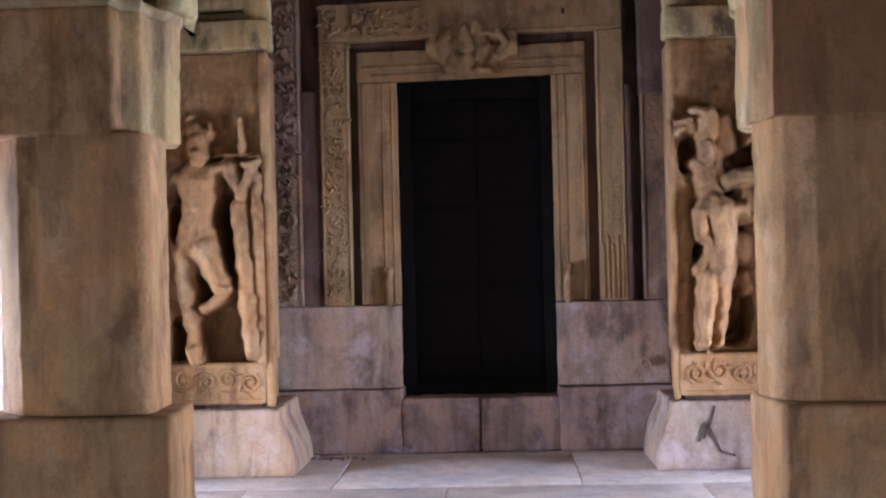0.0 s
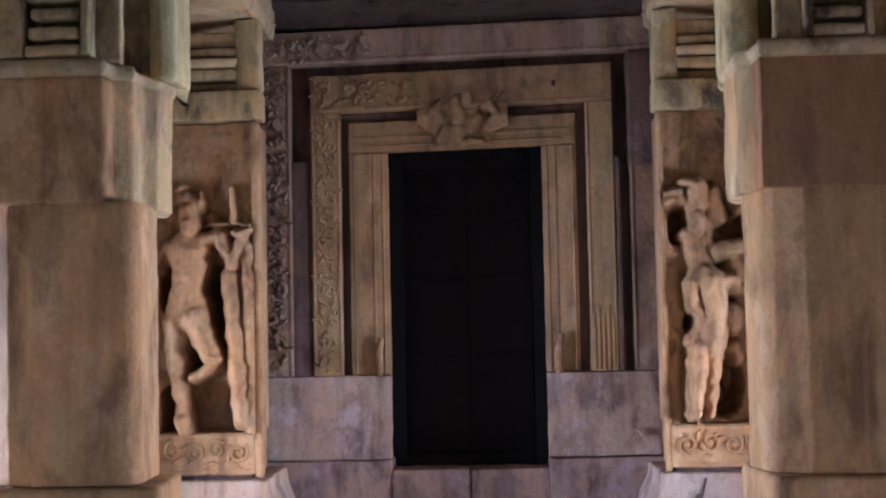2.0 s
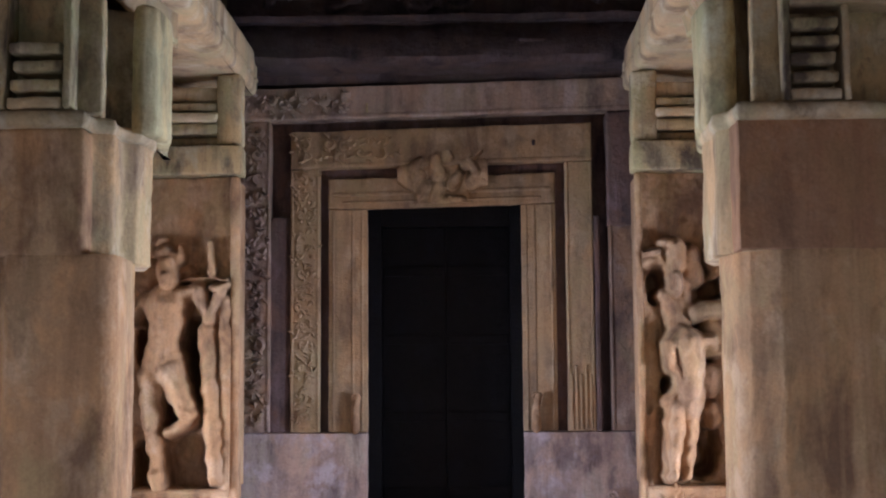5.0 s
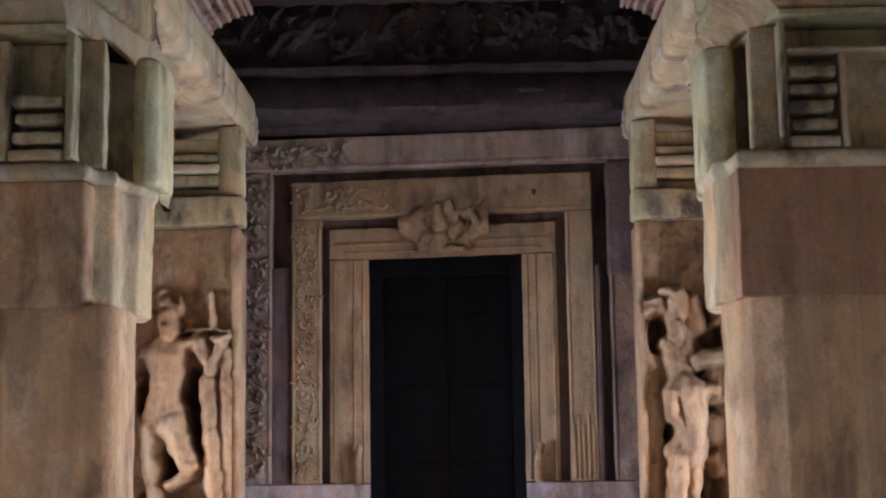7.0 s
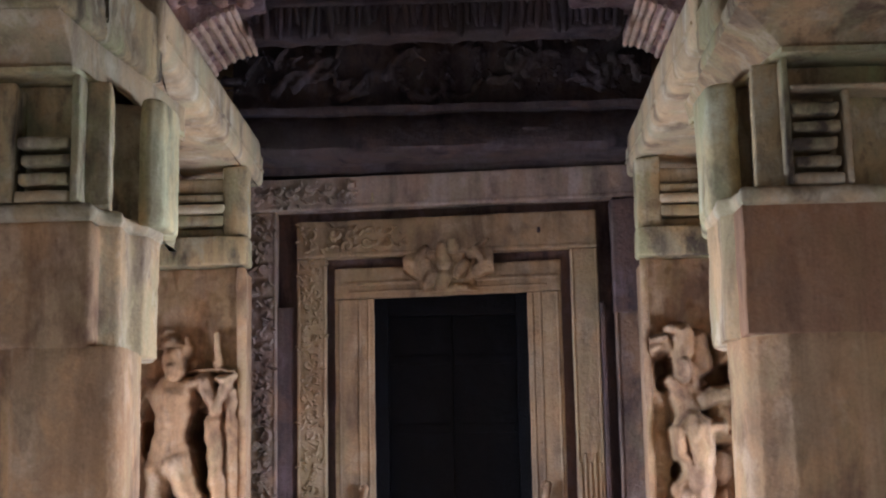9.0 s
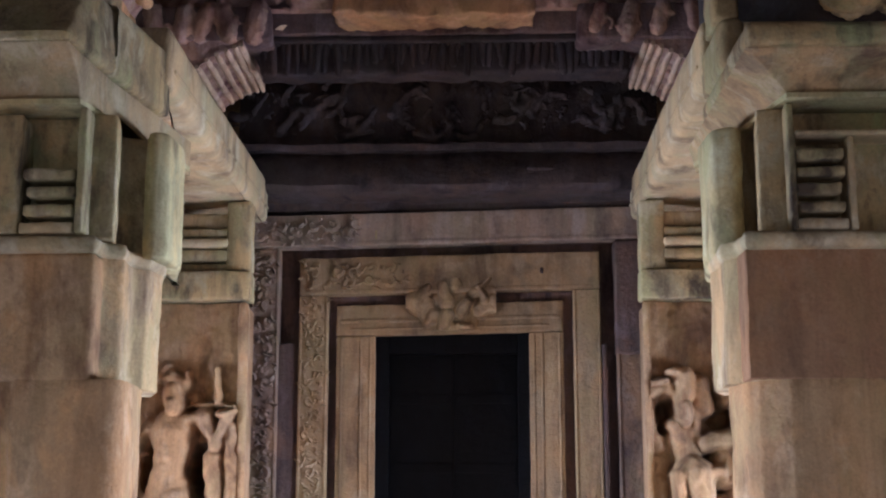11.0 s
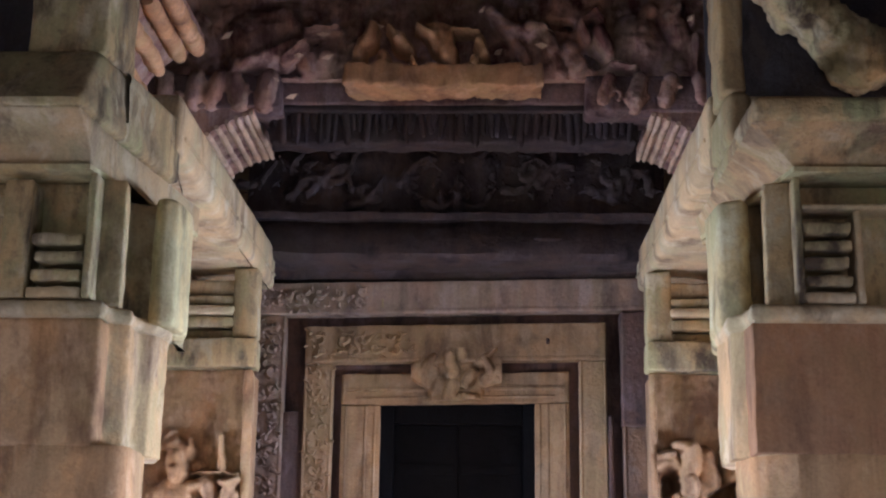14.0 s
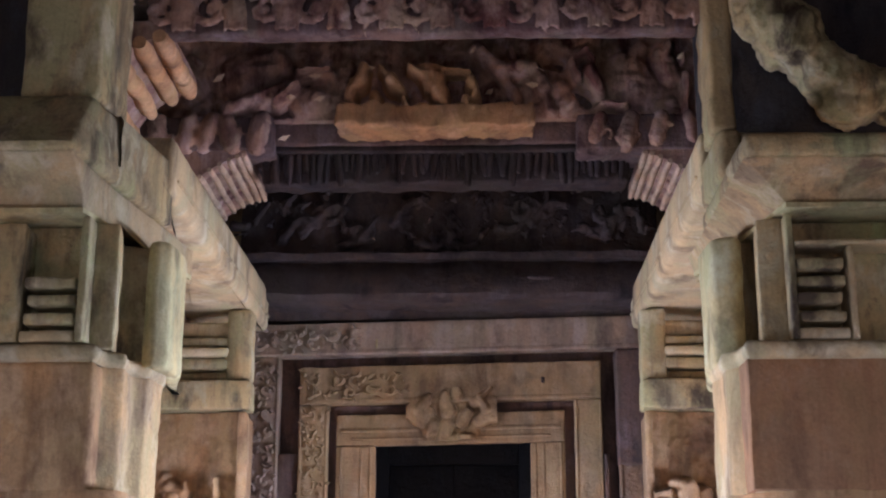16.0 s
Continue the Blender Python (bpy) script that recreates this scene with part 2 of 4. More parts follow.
def vine(bm, along, lo, hi, across, half, y, rng, tr=0.011, worn=0.0):
    """Worn foliage carving: small curls, leaves and bosses in a band; along 'z' or 'x', between lo and hi, centred on across."""
    n = max(2, round((hi - lo) / (1.5 * half)))
    cell = (hi - lo) / n
    put = (lambda u, w: (across + w, lo + u)) if along == "z" else (lambda u, w: (lo + u, across + w))
    for i in range(n):
        for side in (-1, 1):
            if rng.random() < worn:
                continue
            x, z = put(cell * (i + 0.5 + rng.uniform(-0.25, 0.25)), half * rng.uniform(0.15, 0.55) * side)
            scroll(bm, x, y, z, half * rng.uniform(0.25, 0.48), rng.uniform(0, 6.28), rng.uniform(0.5, 1.1), tr * rng.uniform(0.7, 1.2), rng.choice((-1, 1)))
        for _ in range(11):
            u, w = cell * (i + rng.random()), half * rng.uniform(-0.95, 0.95)
            x, z = put(u, w)
            leaf(bm, x, y + 0.003, z, rng.uniform(0, 6.28), half * rng.uniform(0.3, 0.75), half * rng.uniform(0.18, 0.4), tr * rng.uniform(0.8, 1.9))
        for _ in range(3):
            x, z = put(cell * (i + rng.random()), half * rng.uniform(-0.85, 0.85))
            ball(bm, (x, y, z), half * rng.uniform(0.08, 0.2), (1, 0.7, 1), 6)


def prism(bm, plan, z0, z1):
    """An upright prism over a plan polygon."""
    low, top = [bm.verts.new((x, y, z0)) for x, y in plan], [bm.verts.new((x, y, z1)) for x, y in plan]
    n = len(plan)
    for i in range(n):
        bm.faces.new((low[i], low[(i + 1) % n], top[(i + 1) % n], top[i]))
    bm.faces.new(low[::-1])
    bm.faces.new(top)


def course(bm, plan, z0, z1, r=0.02, amp=0.006, step=0.06, edge=0.012, seed=0.0):
    """A stone course over a plan polygon: rounded upright corners (a radius, or one for each corner), worn beds above and below."""
    plan = [Vector((x, y, 0)) for x, y in plan]
    n = len(plan)
    radii = r if isinstance(r, (list, tuple)) else [r] * n
    ring = []
    for i, p in enumerate(plan):
        a, b = plan[i - 1] - p, plan[(i + 1) % n] - p
        k = min(radii[i], 0.45 * a.length, 0.45 * b.length)
        p0, p1 = p + a.normalized() * k, p + b.normalized() * k
        ring += [(1 - f) ** 2 * p0 + 2 * f * (1 - f) * p + f * f * p1 for f in (0, 0.25, 0.5, 0.75, 1)]
    fine = []
    for i, p in enumerate(ring):
        q = ring[(i + 1) % len(ring)]
        cells = max(1, round((q - p).length / step))
        fine += [p.lerp(q, k / cells) for k in range(cells)]
    area = sum(p.x * q.y - q.x * p.y for p, q in zip(fine, fine[1:] + fine[:1]))
    m = len(fine)
    out = []
    for i in range(m):
        d = fine[(i + 1) % m] - fine[i - 1]
        out.append((Vector((d.y, -d.x, 0)) * (1 if area > 0 else -1)).normalized())
    inner = max(1, round((z1 - z0 - 2 * edge) / step))
    levels = [(z0, edge), (z0 + 0.35 * edge, 0.3 * edge)] + [(z0 + edge + (z1 - z0 - 2 * edge) * k / inner, 0) for k in range(inner + 1)] + [(z1 - 0.35 * edge, 0.3 * edge), (z1, edge)]
    rows = []
    for z, inset in levels:
        row = []
        for p, o in zip(fine, out):
            q = Vector((p.x, p.y, z)) - inset * o
            w = 0.8 * noise.noise(q * 2.4 + Vector((seed, 0, seed))) + 0.7 * noise.noise(q * 9 + Vector((0, seed, 3))) + 0.5 * noise.noise(q * 25 + Vector((seed, 1, 0)))
            row.append(bm.verts.new(q + amp * w * o))
        rows.append(row)
    for a, b in zip(rows, rows[1:]):
        for k in range(m):
            bm.faces.new((a[k], a[(k + 1) % m], b[(k + 1) % m], b[k]))
    bm.faces.new(rows[0][::-1])
    bm.faces.new(rows[-1])
    return bm


def relief(bm, x0, x1, z0, z1, forms, hollows, ground, y_mid, y_back, step=0.008, amp=0.010, seed=0.0, wear=0.010, sink=0.05):
    """A figure carved out of its block: rounded forms (ends, radii, height) stand out of the ground, hollows (ends, radii, depth) are cut into it."""
    nx, nz = round((x1 - x0) / step), round((z1 - z0) / step)

    def near(x, z, a, b, ra, rb):
        dx, dz = b[0] - a[0], b[1] - a[1]
        f = min(1, max(0, ((x - a[0]) * dx + (z - a[1]) * dz) / max(1e-9, dx * dx + dz * dz)))
        return math.hypot(x - a[0] - f * dx, z - a[1] - f * dz) / (ra + (rb - ra) * f)

    rows = []
    for j in range(nz + 1):
        row = []
        for i in range(nx + 1):
            x, z = x0 + (x1 - x0) * i / nx, z0 + (z1 - z0) * j / nz
            q = Vector((x, 0, z))
            w = noise.noise_vector(q * 14 + Vector((seed, 0, 0)))
            u, v = x + wear * w.x, z + wear * w.z
            h = ground(u, v)
            for a, b, ra, rb, depth in hollows:
                d = near(u, v, a, b, ra, rb)
                if d < 1.15:
                    h = min(h, h - depth * min(1, (1.15 - d) / 0.4))
            for a, b, ra, rb, high in forms:
                d = near(u, v, a, b, ra, rb)
                if d < 1:
                    h = max(h, high * (1 - d * d) ** 0.5 + 0.25 * high - sink)
            h += amp * (noise.noise(q * 7 + Vector((0, seed, 0))) + 0.7 * noise.noise(q * 22) + 0.5 * noise.noise(q * 55))
            row.append(h)
        rows.append(row)
    for _ in range(2):
        rows = [[(4 * rows[j][i] + rows[j - 1 if j else 0][i] + rows[min(j + 1, nz)][i] + rows[j][i - 1 if i else 0] + rows[j][min(i + 1, nx)]) / 8 for i in range(nx + 1)] for j in range(nz + 1)]
    verts = [[bm.verts.new((x0 + (x1 - x0) * i / nx, y_mid - rows[j][i], z0 + (z1 - z0) * j / nz)) for i in range(nx + 1)] for j in range(nz + 1)]
    for j in range(nz):
        for i in range(nx):
            bm.faces.new((verts[j][i], verts[j][i + 1], verts[j + 1][i + 1], verts[j + 1][i]))
    rim = [verts[0][i] for i in range(nx + 1)] + [verts[j][nx] for j in range(1, nz + 1)] + [verts[nz][i] for i in range(nx - 1, -1, -1)] + [verts[j][0] for j in range(nz - 1, 0, -1)]
    back = [bm.verts.new((v.co.x, y_back, v.co.z)) for v in rim]
    for k in range(len(rim)):
        j = (k + 1) % len(rim)
        bm.faces.new((rim[k], back[k], back[j], rim[j]))
    bm.faces.new(back)
    return bm


def profile_x(bm, x0, x1, outline, cells=24, amp=0.004):
    """A moulding: the outline of (y, z) points drawn out from x0 to x1, closed at both ends."""
    rows = []
    for i in range(cells + 1):
        x = x0 + (x1 - x0) * i / cells
        row = []
        for y, z in outline:
            w = noise.noise_vector(Vector((x * 4, y * 7, z * 7)))
            row.append(bm.verts.new((x, y + amp * w.y, z + 1.6 * amp * w.z)))
        rows.append(row)
    n = len(outline)
    for a, b in zip(rows, rows[1:]):
        for k in range(n):
            bm.faces.new((a[k], b[k], b[(k + 1) % n], a[(k + 1) % n]))
    bm.faces.new(rows[0])
    bm.faces.new(rows[-1][::-1])


def soften(ob, size=None, amp=0.0, scale=0.1, smooth=0):
    """Melts the joined limbs of a carving into one worn stone surface."""
    if size:
        m = ob.modifiers.new("melt", "REMESH")
        m.mode, m.voxel_size, m.use_smooth_shade = "VOXEL", size, True
    if smooth:
        m = ob.modifiers.new("wear", "SMOOTH")
        m.factor, m.iterations = 0.5, smooth
    if amp:
        t = bpy.data.textures.new("pits", "CLOUDS")
        t.noise_scale, t.noise_depth = scale, 3
        m = ob.modifiers.new("pitting", "DISPLACE")
        m.texture, m.strength, m.mid_level, m.texture_coords = t, amp, 0.5, "LOCAL"
    return ob


# ---- setting ----
rng = random.Random(7)


def setting(name, limits, material, label, category, **kw):
    return tagged(blocks(name, limits, material, **kw), label, category, kind="structure")


bm = bmesh.new()
bmesh.ops.create_grid(bm, x_segments=40, y_segments=40, size=600, matrix=Matrix.Translation((0, 0, -0.62)))
tagged(part("ground", bm, GROUND), "dry trodden earth round the temple", "ground", kind="structure")
setting("floor", [((-3.6, 3.6), (-5.2, 9.6), (-0.62, -0.03))], FLOOR, "stone platform floor of the porch", "floor", step=1.2)
floor = bpy.data.objects["floor"]
setting("ceiling", [((-3.9, 3.9), (-5.6, 12.6), (5.47, 5.75))], DEEPDARK, "dark stone slab ceiling", "ceiling", step=1.2)
# back wall round the door opening
setting("wall_back", [((-3.6, -0.62), (9.6, 10.2), (0, 5.5)), ((0.68, 3.6), (9.6, 10.2), (0, 5.5)),
                      ((-0.62, 0.68), (9.6, 10.2), (2.76, 5.5)), ((-0.62, 0.68), (9.6, 10.2), (0, 0.365))],
        BAND, "sandstone wall round the shrine door", "wall", step=0.6)
# the shrine room behind the door, its darkness painted as black stone
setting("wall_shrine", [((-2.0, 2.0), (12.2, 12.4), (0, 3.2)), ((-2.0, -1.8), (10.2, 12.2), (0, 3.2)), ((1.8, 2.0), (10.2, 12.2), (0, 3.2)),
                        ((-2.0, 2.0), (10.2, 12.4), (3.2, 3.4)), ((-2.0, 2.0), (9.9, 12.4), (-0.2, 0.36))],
        CHAMBER, "shrine room walls, darkness painted into their colour", "wall", step=0.8)
# added side walls: a low aisle bay to shape light, and a hall bay
for name, s in (("wall_west", -1), ("wall_east", 1)):
    x = sorted((s * 3.45, s * 3.7))
    setting(name, [(x, (-5.2, 1.6), (-0.62, 3.0)), (x, (4.2, 6.05), (-0.62, 3.0)), (x, (7.9, 10.2), (-0.62, 3.0)), (x, (6.05, 7.9), (1.28, 3.0)), (x, (6.05, 7.9), (-0.62, 0.05)),
                   (x, (1.6, 4.2), (2.8, 3.0)), (x, (1.6, 4.2), (-0.62, 0.1))], PILLAR, "plain sandstone side wall, bays sized to shape the light", "wall", step=0.8)
    # upper walls coloured near black to paint the darkness above the bays
    setting("wall_upper", [(x, (-5.2, 10.2), (3.004, 5.5))], DEEPDARK, "upper side wall, darkness painted into its colour", "wall", step=0.8)
    # cross wall added high in the bay; its black colour paints the darkness
    setting("wall_aisle", [(sorted((s * (1.41 if s > 0 else 1.72), s * 3.44)), (6.80, 6.95), (3.725, 5.46)), (sorted((s * 1.82, s * 3.44)), (6.80, 6.95), (3.3, 3.722))], CHAMBER, "added cross wall, black for the darkness of the side bay", "wall", step=0.4)
    # pier added to keep each niche out of its own bay's light
    setting("wall_pier", [(sorted((s * 2.27, s * 3.44)), (8.1, 9.58), (0.0, 3.0))], GREY, "greyed sandstone pier added to shade the niche", "wall", step=0.4)
setting("wall_front", [((-3.7, -1.75), (-5.4, -5.2), (-0.62, 5.5)), ((1.75, 3.7), (-5.4, -5.2), (-0.62, 5.5)), ((-1.75, 1.75), (-5.4, -5.2), (3.15, 5.5))],
        PILLAR, "plain sandstone wall with the porch entrance", "wall", step=0.8)
# worn paving slabs near the door
y, row = 3.0, 0
while y < 9.45:
    d = min((1.3, 1.1, 1.45, 1.2)[row % 4], 9.5 - y)
    x = -3.4 + (0.55 if row % 2 else 0.0)
    while x < 3.3:
        w = rng.choice((1.2, 1.5, 1.75, 1.05))
        bm = block(bmesh.new(), (x + 0.002, min(x + w, 3.44) - 0.002), (y + 0.002, y + d - 0.002), (-0.06, rng.uniform(-0.003, 0.0)), 0.007, 0.003, 0.4, seed=x + 9 * y)
        part("slab", bm, FLOOR, floor)
        x += w
    y += d
    row += 1


# crumbs of stone swept into the corner of the threshold
bm = bmesh.new()
for _ in range(46):
    x, y = -1.14 + abs(rng.gauss(0, 0.22)), 9.29 - abs(rng.gauss(0, 0.05))
    r = rng.uniform(0.004, 0.014)
    bmesh.ops.create_icosphere(bm, subdivisions=1, radius=r, matrix=Matrix.Translation((x, y, 0.5 * r)) @ Matrix.Diagonal((1, rng.uniform(0.7, 1.2), 0.7, 1)))
tagged(part("stone_crumbs", bm, STAINED, smooth=False), "dark crumbs of stone by the threshold", "debris", kind="stuff")


# ---- doorway of nested carved bands ----
door = thing("temple_doorway", (0.03, 9.6, 0.4), "carved sandstone doorway of nested bands in the back wall", "doorway")
# threshold course and the plain blocks that carry the bands
blocks("threshold", [((-1.5, -0.515), (9.455, 9.75), (0.0, 0.452)), ((-0.52, 0.02), (9.45, 9.75), (0.0, 0.384)), ((0.03, 0.58), (9.455, 9.75), (0.0, 0.378)), ((0.575, 1.45), (9.45, 9.75), (0.0, 0.446))],
       STAINED, door, "stained worn threshold course", r=0.016, amp=0.012, step=0.04)
for x0, x1 in ((-1.42, -0.518), (0.576, 1.36)):
    blocks("jamb_base", [((x0, x1), (9.475, 9.59), (0.456, 1.035))], GREY, door, "plain greyed jamb block", r=0.010, amp=0.007, step=0.05, seed=x0)
# each band: inner and outer edge at both sides, top of its head, face depth, material
BANDS = [
    ("inner_band", -0.79, -0.515, 0.573, 0.815, 2.595, 2.822, 9.52, BAND),
    ("second_band", -1.055, -0.85, 0.885, 1.075, 2.888, 3.165, 9.48, BAND),
    ("outer_band", -1.43, -1.195, 1.185, 1.39, 3.232, 3.475, 9.44, OUTER),
]
for name, lo, li, ri, ro, z0, z1, y, mat in BANDS:
    tone = "dark carved band" if mat is OUTER else ""
    for k, (x0, x1) in enumerate(((lo, li), (ri, ro))):
        jamb = blocks(name + "_jamb", [((x0, x1), (y, 9.59), (1.04, z0 + 0.004))], mat, door, tone, r=0.008, amp=0.004, step=0.06, seed=3 * x0)
        # fillets that run up the band
        for f in ((0.12, 0.62, 0.86) if name == "inner_band" else (0.06, 0.94)):
            u = x1 - f * (x1 - x0) if k else x0 + f * (x1 - x0)
            blocks("fillet", [((u - 0.009, u + 0.009), (y - 0.007, y + 0.02), (1.05, z0))], mat, jamb, r=0.006, amp=0.0025, step=0.08, seed=u)
        if name != "inner_band" and k == 0:
            bm = bmesh.new()
            vine(bm, "z", 1.07, z0 - 0.02, (x0 + x1) / 2, 0.42 * (x1 - x0), y - 0.004, rng, 0.028 if mat is OUTER else 0.015, 0.05)
            part("carving", bm, mat, jamb)
        elif k == 1 and name == "second_band":
            for i in range(5):
                u = x0 + (i + 0.7) * (x1 - x0) / 5.6
                blocks("reed", [((u - 0.011, u + 0.011), (y - 0.012, y + 0.02), (1.05, 1.42 + 0.06 * (i % 2)))], mat, jamb, r=0.008, amp=0.003, step=0.1, seed=u)
    head = blocks(name + "_head", [((lo, ro), (y, 9.59), (z0 + 0.008, z1))], HEAD if mat is OUTER else mat, door, "greyed lintel band, carved at one end" if mat is OUTER else "", r=0.01, amp=0.005, step=0.06, seed=z0)
    bm = bmesh.new()
    if name == "inner_band":
        block(bm, (lo + 0.03, ro - 0.03), (y - 0.014, y + 0.02), (z0 + 0.10, z0 + 0.125), 0.006, 0.003)
        block(bm, (lo + 0.1, ro - 0.1), (y - 0.012, y + 0.02), (z0 + 0.045, z0 + 0.062), 0.006, 0.003)
    else:
        vine(bm, "x", lo + 0.02, lo + (0.82 if mat is OUTER else 0.75), (z0 + z1) / 2, 0.36 * (z1 - z0), y - 0.006, rng, 0.026 if mat is OUTER else 0.018, 0.1)
        block(bm, (lo + 0.05, ro - 0.05), (y - 0.010, y + 0.02), (z0 + 0.012, z0 + 0.04), 0.006, 0.003)
    part("carving", bm, HEAD if mat is OUTER else mat, head)
blocks("upper_jamb_block", [((1.175, 1.43), (9.42, 9.59), (2.42, 3.228))], DARKBAND, door, "dark jamb block", r=0.02, amp=0.01, step=0.06)
# recessed channels between the bands, their shade put into a dark colour
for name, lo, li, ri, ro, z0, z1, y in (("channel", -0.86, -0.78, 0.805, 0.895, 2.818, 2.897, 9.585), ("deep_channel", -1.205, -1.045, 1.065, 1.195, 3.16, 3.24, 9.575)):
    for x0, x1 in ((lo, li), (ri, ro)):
        blocks(name, [((x0, x1), (y, 9.597), (1.04, z1))], DARKBAND, door, "recessed channel, shade put into its colour", r=0.004, amp=0.002, step=0.1)
    blocks(name, [((lo, ro), (y - 0.003, 9.595), (z0, z1 - 0.002))], DARKBAND, door, "recessed channel, shade put into its colour", r=0.004, amp=0.002, step=0.1)
blocks("channel_lining", [((-1.2, -1.05), (9.5, 9.6), (1.04, 2.56)), ((1.08, 1.12), (9.47, 9.6), (1.04, 2.5))], DARKBAND, door, "dull brown channel lining, shade put into its colour", r=0.01, amp=0.004, step=0.08)
# winged crest over the opening
FORMS = [
    ((-0.03, 2.94), (0.00, 2.82), 0.040, 0.055, 0.038),
    ((0.03, 3.04), (0.06, 2.95), 0.025, 0.047, 0.045),
    ((-0.25, 2.87), (-0.15, 2.81), 0.055, 0.062, 0.030),
    ((-0.14, 2.94), (-0.21, 2.84), 0.029, 0.047, 0.038),
    ((0.22, 2.93), (0.26, 2.84), 0.029, 0.036, 0.045),
    ((0.32, 2.87), (0.40, 2.78), 0.066, 0.055, 0.030),
    ((0.20, 2.90), (0.30, 2.98), 0.040, 0.018, 0.038),
    ((0.09, 2.65), (0.15, 2.64), 0.032, 0.040, 0.045),
    ((-0.01, 2.73), (-0.04, 2.65), 0.047, 0.040, 0.030),
    ((-0.11, 2.75), (-0.14, 2.68), 0.036, 0.032, 0.030),
    ((0.14, 2.82), (0.09, 2.74), 0.029, 0.036, 0.045),
    ((-0.30, 2.84), (-0.11, 2.73), 0.047, 0.073, 0.015),
    ((0.24, 2.77), (0.35, 2.80), 0.055, 0.047, 0.015),
]
HOLLOWS = [
    ((-0.10, 2.78), (-0.11, 2.73), 0.030, 0.035, 0.05),
    ((0.12, 2.77), (0.08, 2.70), 0.030, 0.035, 0.05),
    ((0.16, 2.87), (0.13, 2.79), 0.025, 0.030, 0.04),
    ((-0.06, 2.69), (0.01, 2.69), 0.025, 0.025, 0.03),
]
bm = relief(bmesh.new(), -0.30, 0.34, 2.625, 2.99, FORMS, HOLLOWS, lambda x, z: -0.02 - 0.04 * min(1, max(0, (abs(x - 0.02) - 0.17) / 0.06)) - 0.03 * max(0, (z - 2.88) / 0.1), 9.480, 9.60, 0.006, 0.008, seed=3.0, wear=0.014, sink=0.012)
part("crest", bm, BAND, door, "weathered winged relief on the lintel")
# a pale scratch and a dark nick
blocks("scratch", [((-0.516, -0.502), (9.428, 9.46), (3.281, 3.346))], PALE, door, "pale scratch", r=0.004, amp=0.004, step=0.02)
blocks("nick", [((0.654, 0.678), (9.466, 9.49), (3.014, 3.054))], COAL, door, "small dark nick", r=0.004, amp=0.004, step=0.02)
# carved guardians at the feet of the inner band
for x in (-0.60, 0.66):
    bm = bmesh.new()
    limb(bm, (x, 9.48, 1.06), (x, 9.47, 1.20), 0.035, 0.03)
    limb(bm, (x, 9.47, 1.20), (x + 0.02, 9.47, 1.27), 0.028, 0.022)
    scroll(bm, x, 9.47, 1.27, 0.04, 0, 1.2, 0.012)
    soften(part("foot_relief", bm, FIGURE, door), 0.009, 0.006, 0.03, 1)

bm = bmesh.new()
scroll(bm, 1.17, 9.425, 0.60, 0.045, 0, 1.0, 0.014)
part("boss", bm, GREY, door)

# the band heads rise towards one side, sheared to fit the camera's view
for o in door.children_recursive:
    for v in o.data.vertices:
        v.co.z += 0.021 * (v.co.x + 0.85) * min(1, max(0, (v.co.z - 1.05) / 1.5))

# double door set back in the opening, whose darkness is painted as black
leafdoor = thing("shrine_door", (0.03, 9.92, 0.4), "closed double door, the deep opening's darkness painted into it", "door")
blocks("frame", [((-0.64, -0.44), (9.88, 9.98), (0.36, 2.78)), ((0.50, 0.70), (9.88, 9.98), (0.36, 2.78)), ((-0.44, 0.50), (9.88, 9.98), (2.52, 2.78)), ((-0.44, 0.50), (9.88, 9.98), (0.36, 0.46))], OPENINGDARK, leafdoor, r=0.006, amp=0.002, step=0.3)
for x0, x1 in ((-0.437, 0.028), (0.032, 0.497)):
    panel = blocks("leaf", [((x0, x1), (9.92, 9.96), (0.463, 2.517))], OPENINGDARK, leafdoor, r=0.004, amp=0.002, step=0.3)
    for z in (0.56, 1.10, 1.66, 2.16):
        blocks("rail", [((x0 + 0.02, x1 - 0.02), (9.905, 9.93), (z, z + 0.07))], OPENINGDARK, panel, r=0.005, amp=0.002, step=0.3)


# ---- cornice and friezes over the doorway ----
# the eave's shade is painted as a near-black colour
cornice = thing("cornice", (0, 9.6, 3.47), "stone cornice over the doorway, shade put into its colour", "cornice")
bm = bmesh.new()
profile_x(bm, -1.50, 1.50, [(9.62, 3.50), (9.48, 3.50), (9.46, 3.56), (9.17, 3.58), (9.14, 3.62), (9.17, 3.72), (9.23, 3.82), (9.29, 3.88), (9.23, 3.89), (9.22, 3.935), (9.62, 3.94)], 60, 0.012)
part("eave", bm, DEEPDARK, cornice)
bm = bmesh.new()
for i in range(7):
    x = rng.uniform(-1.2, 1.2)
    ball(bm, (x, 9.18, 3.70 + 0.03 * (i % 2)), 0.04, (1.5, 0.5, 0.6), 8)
part("boss", bm, DEEPDARK, cornice)
frieze = thing("frieze_panel", (0, 9.6, 4.06), "dark frieze carved with curling foliage", "frieze")
blocks("panel", [((-1.50, 1.50), (9.36, 9.595), (3.945, 4.53))], DEEPDARK, frieze, r=0.01, amp=0.006, step=0.08)
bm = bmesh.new()
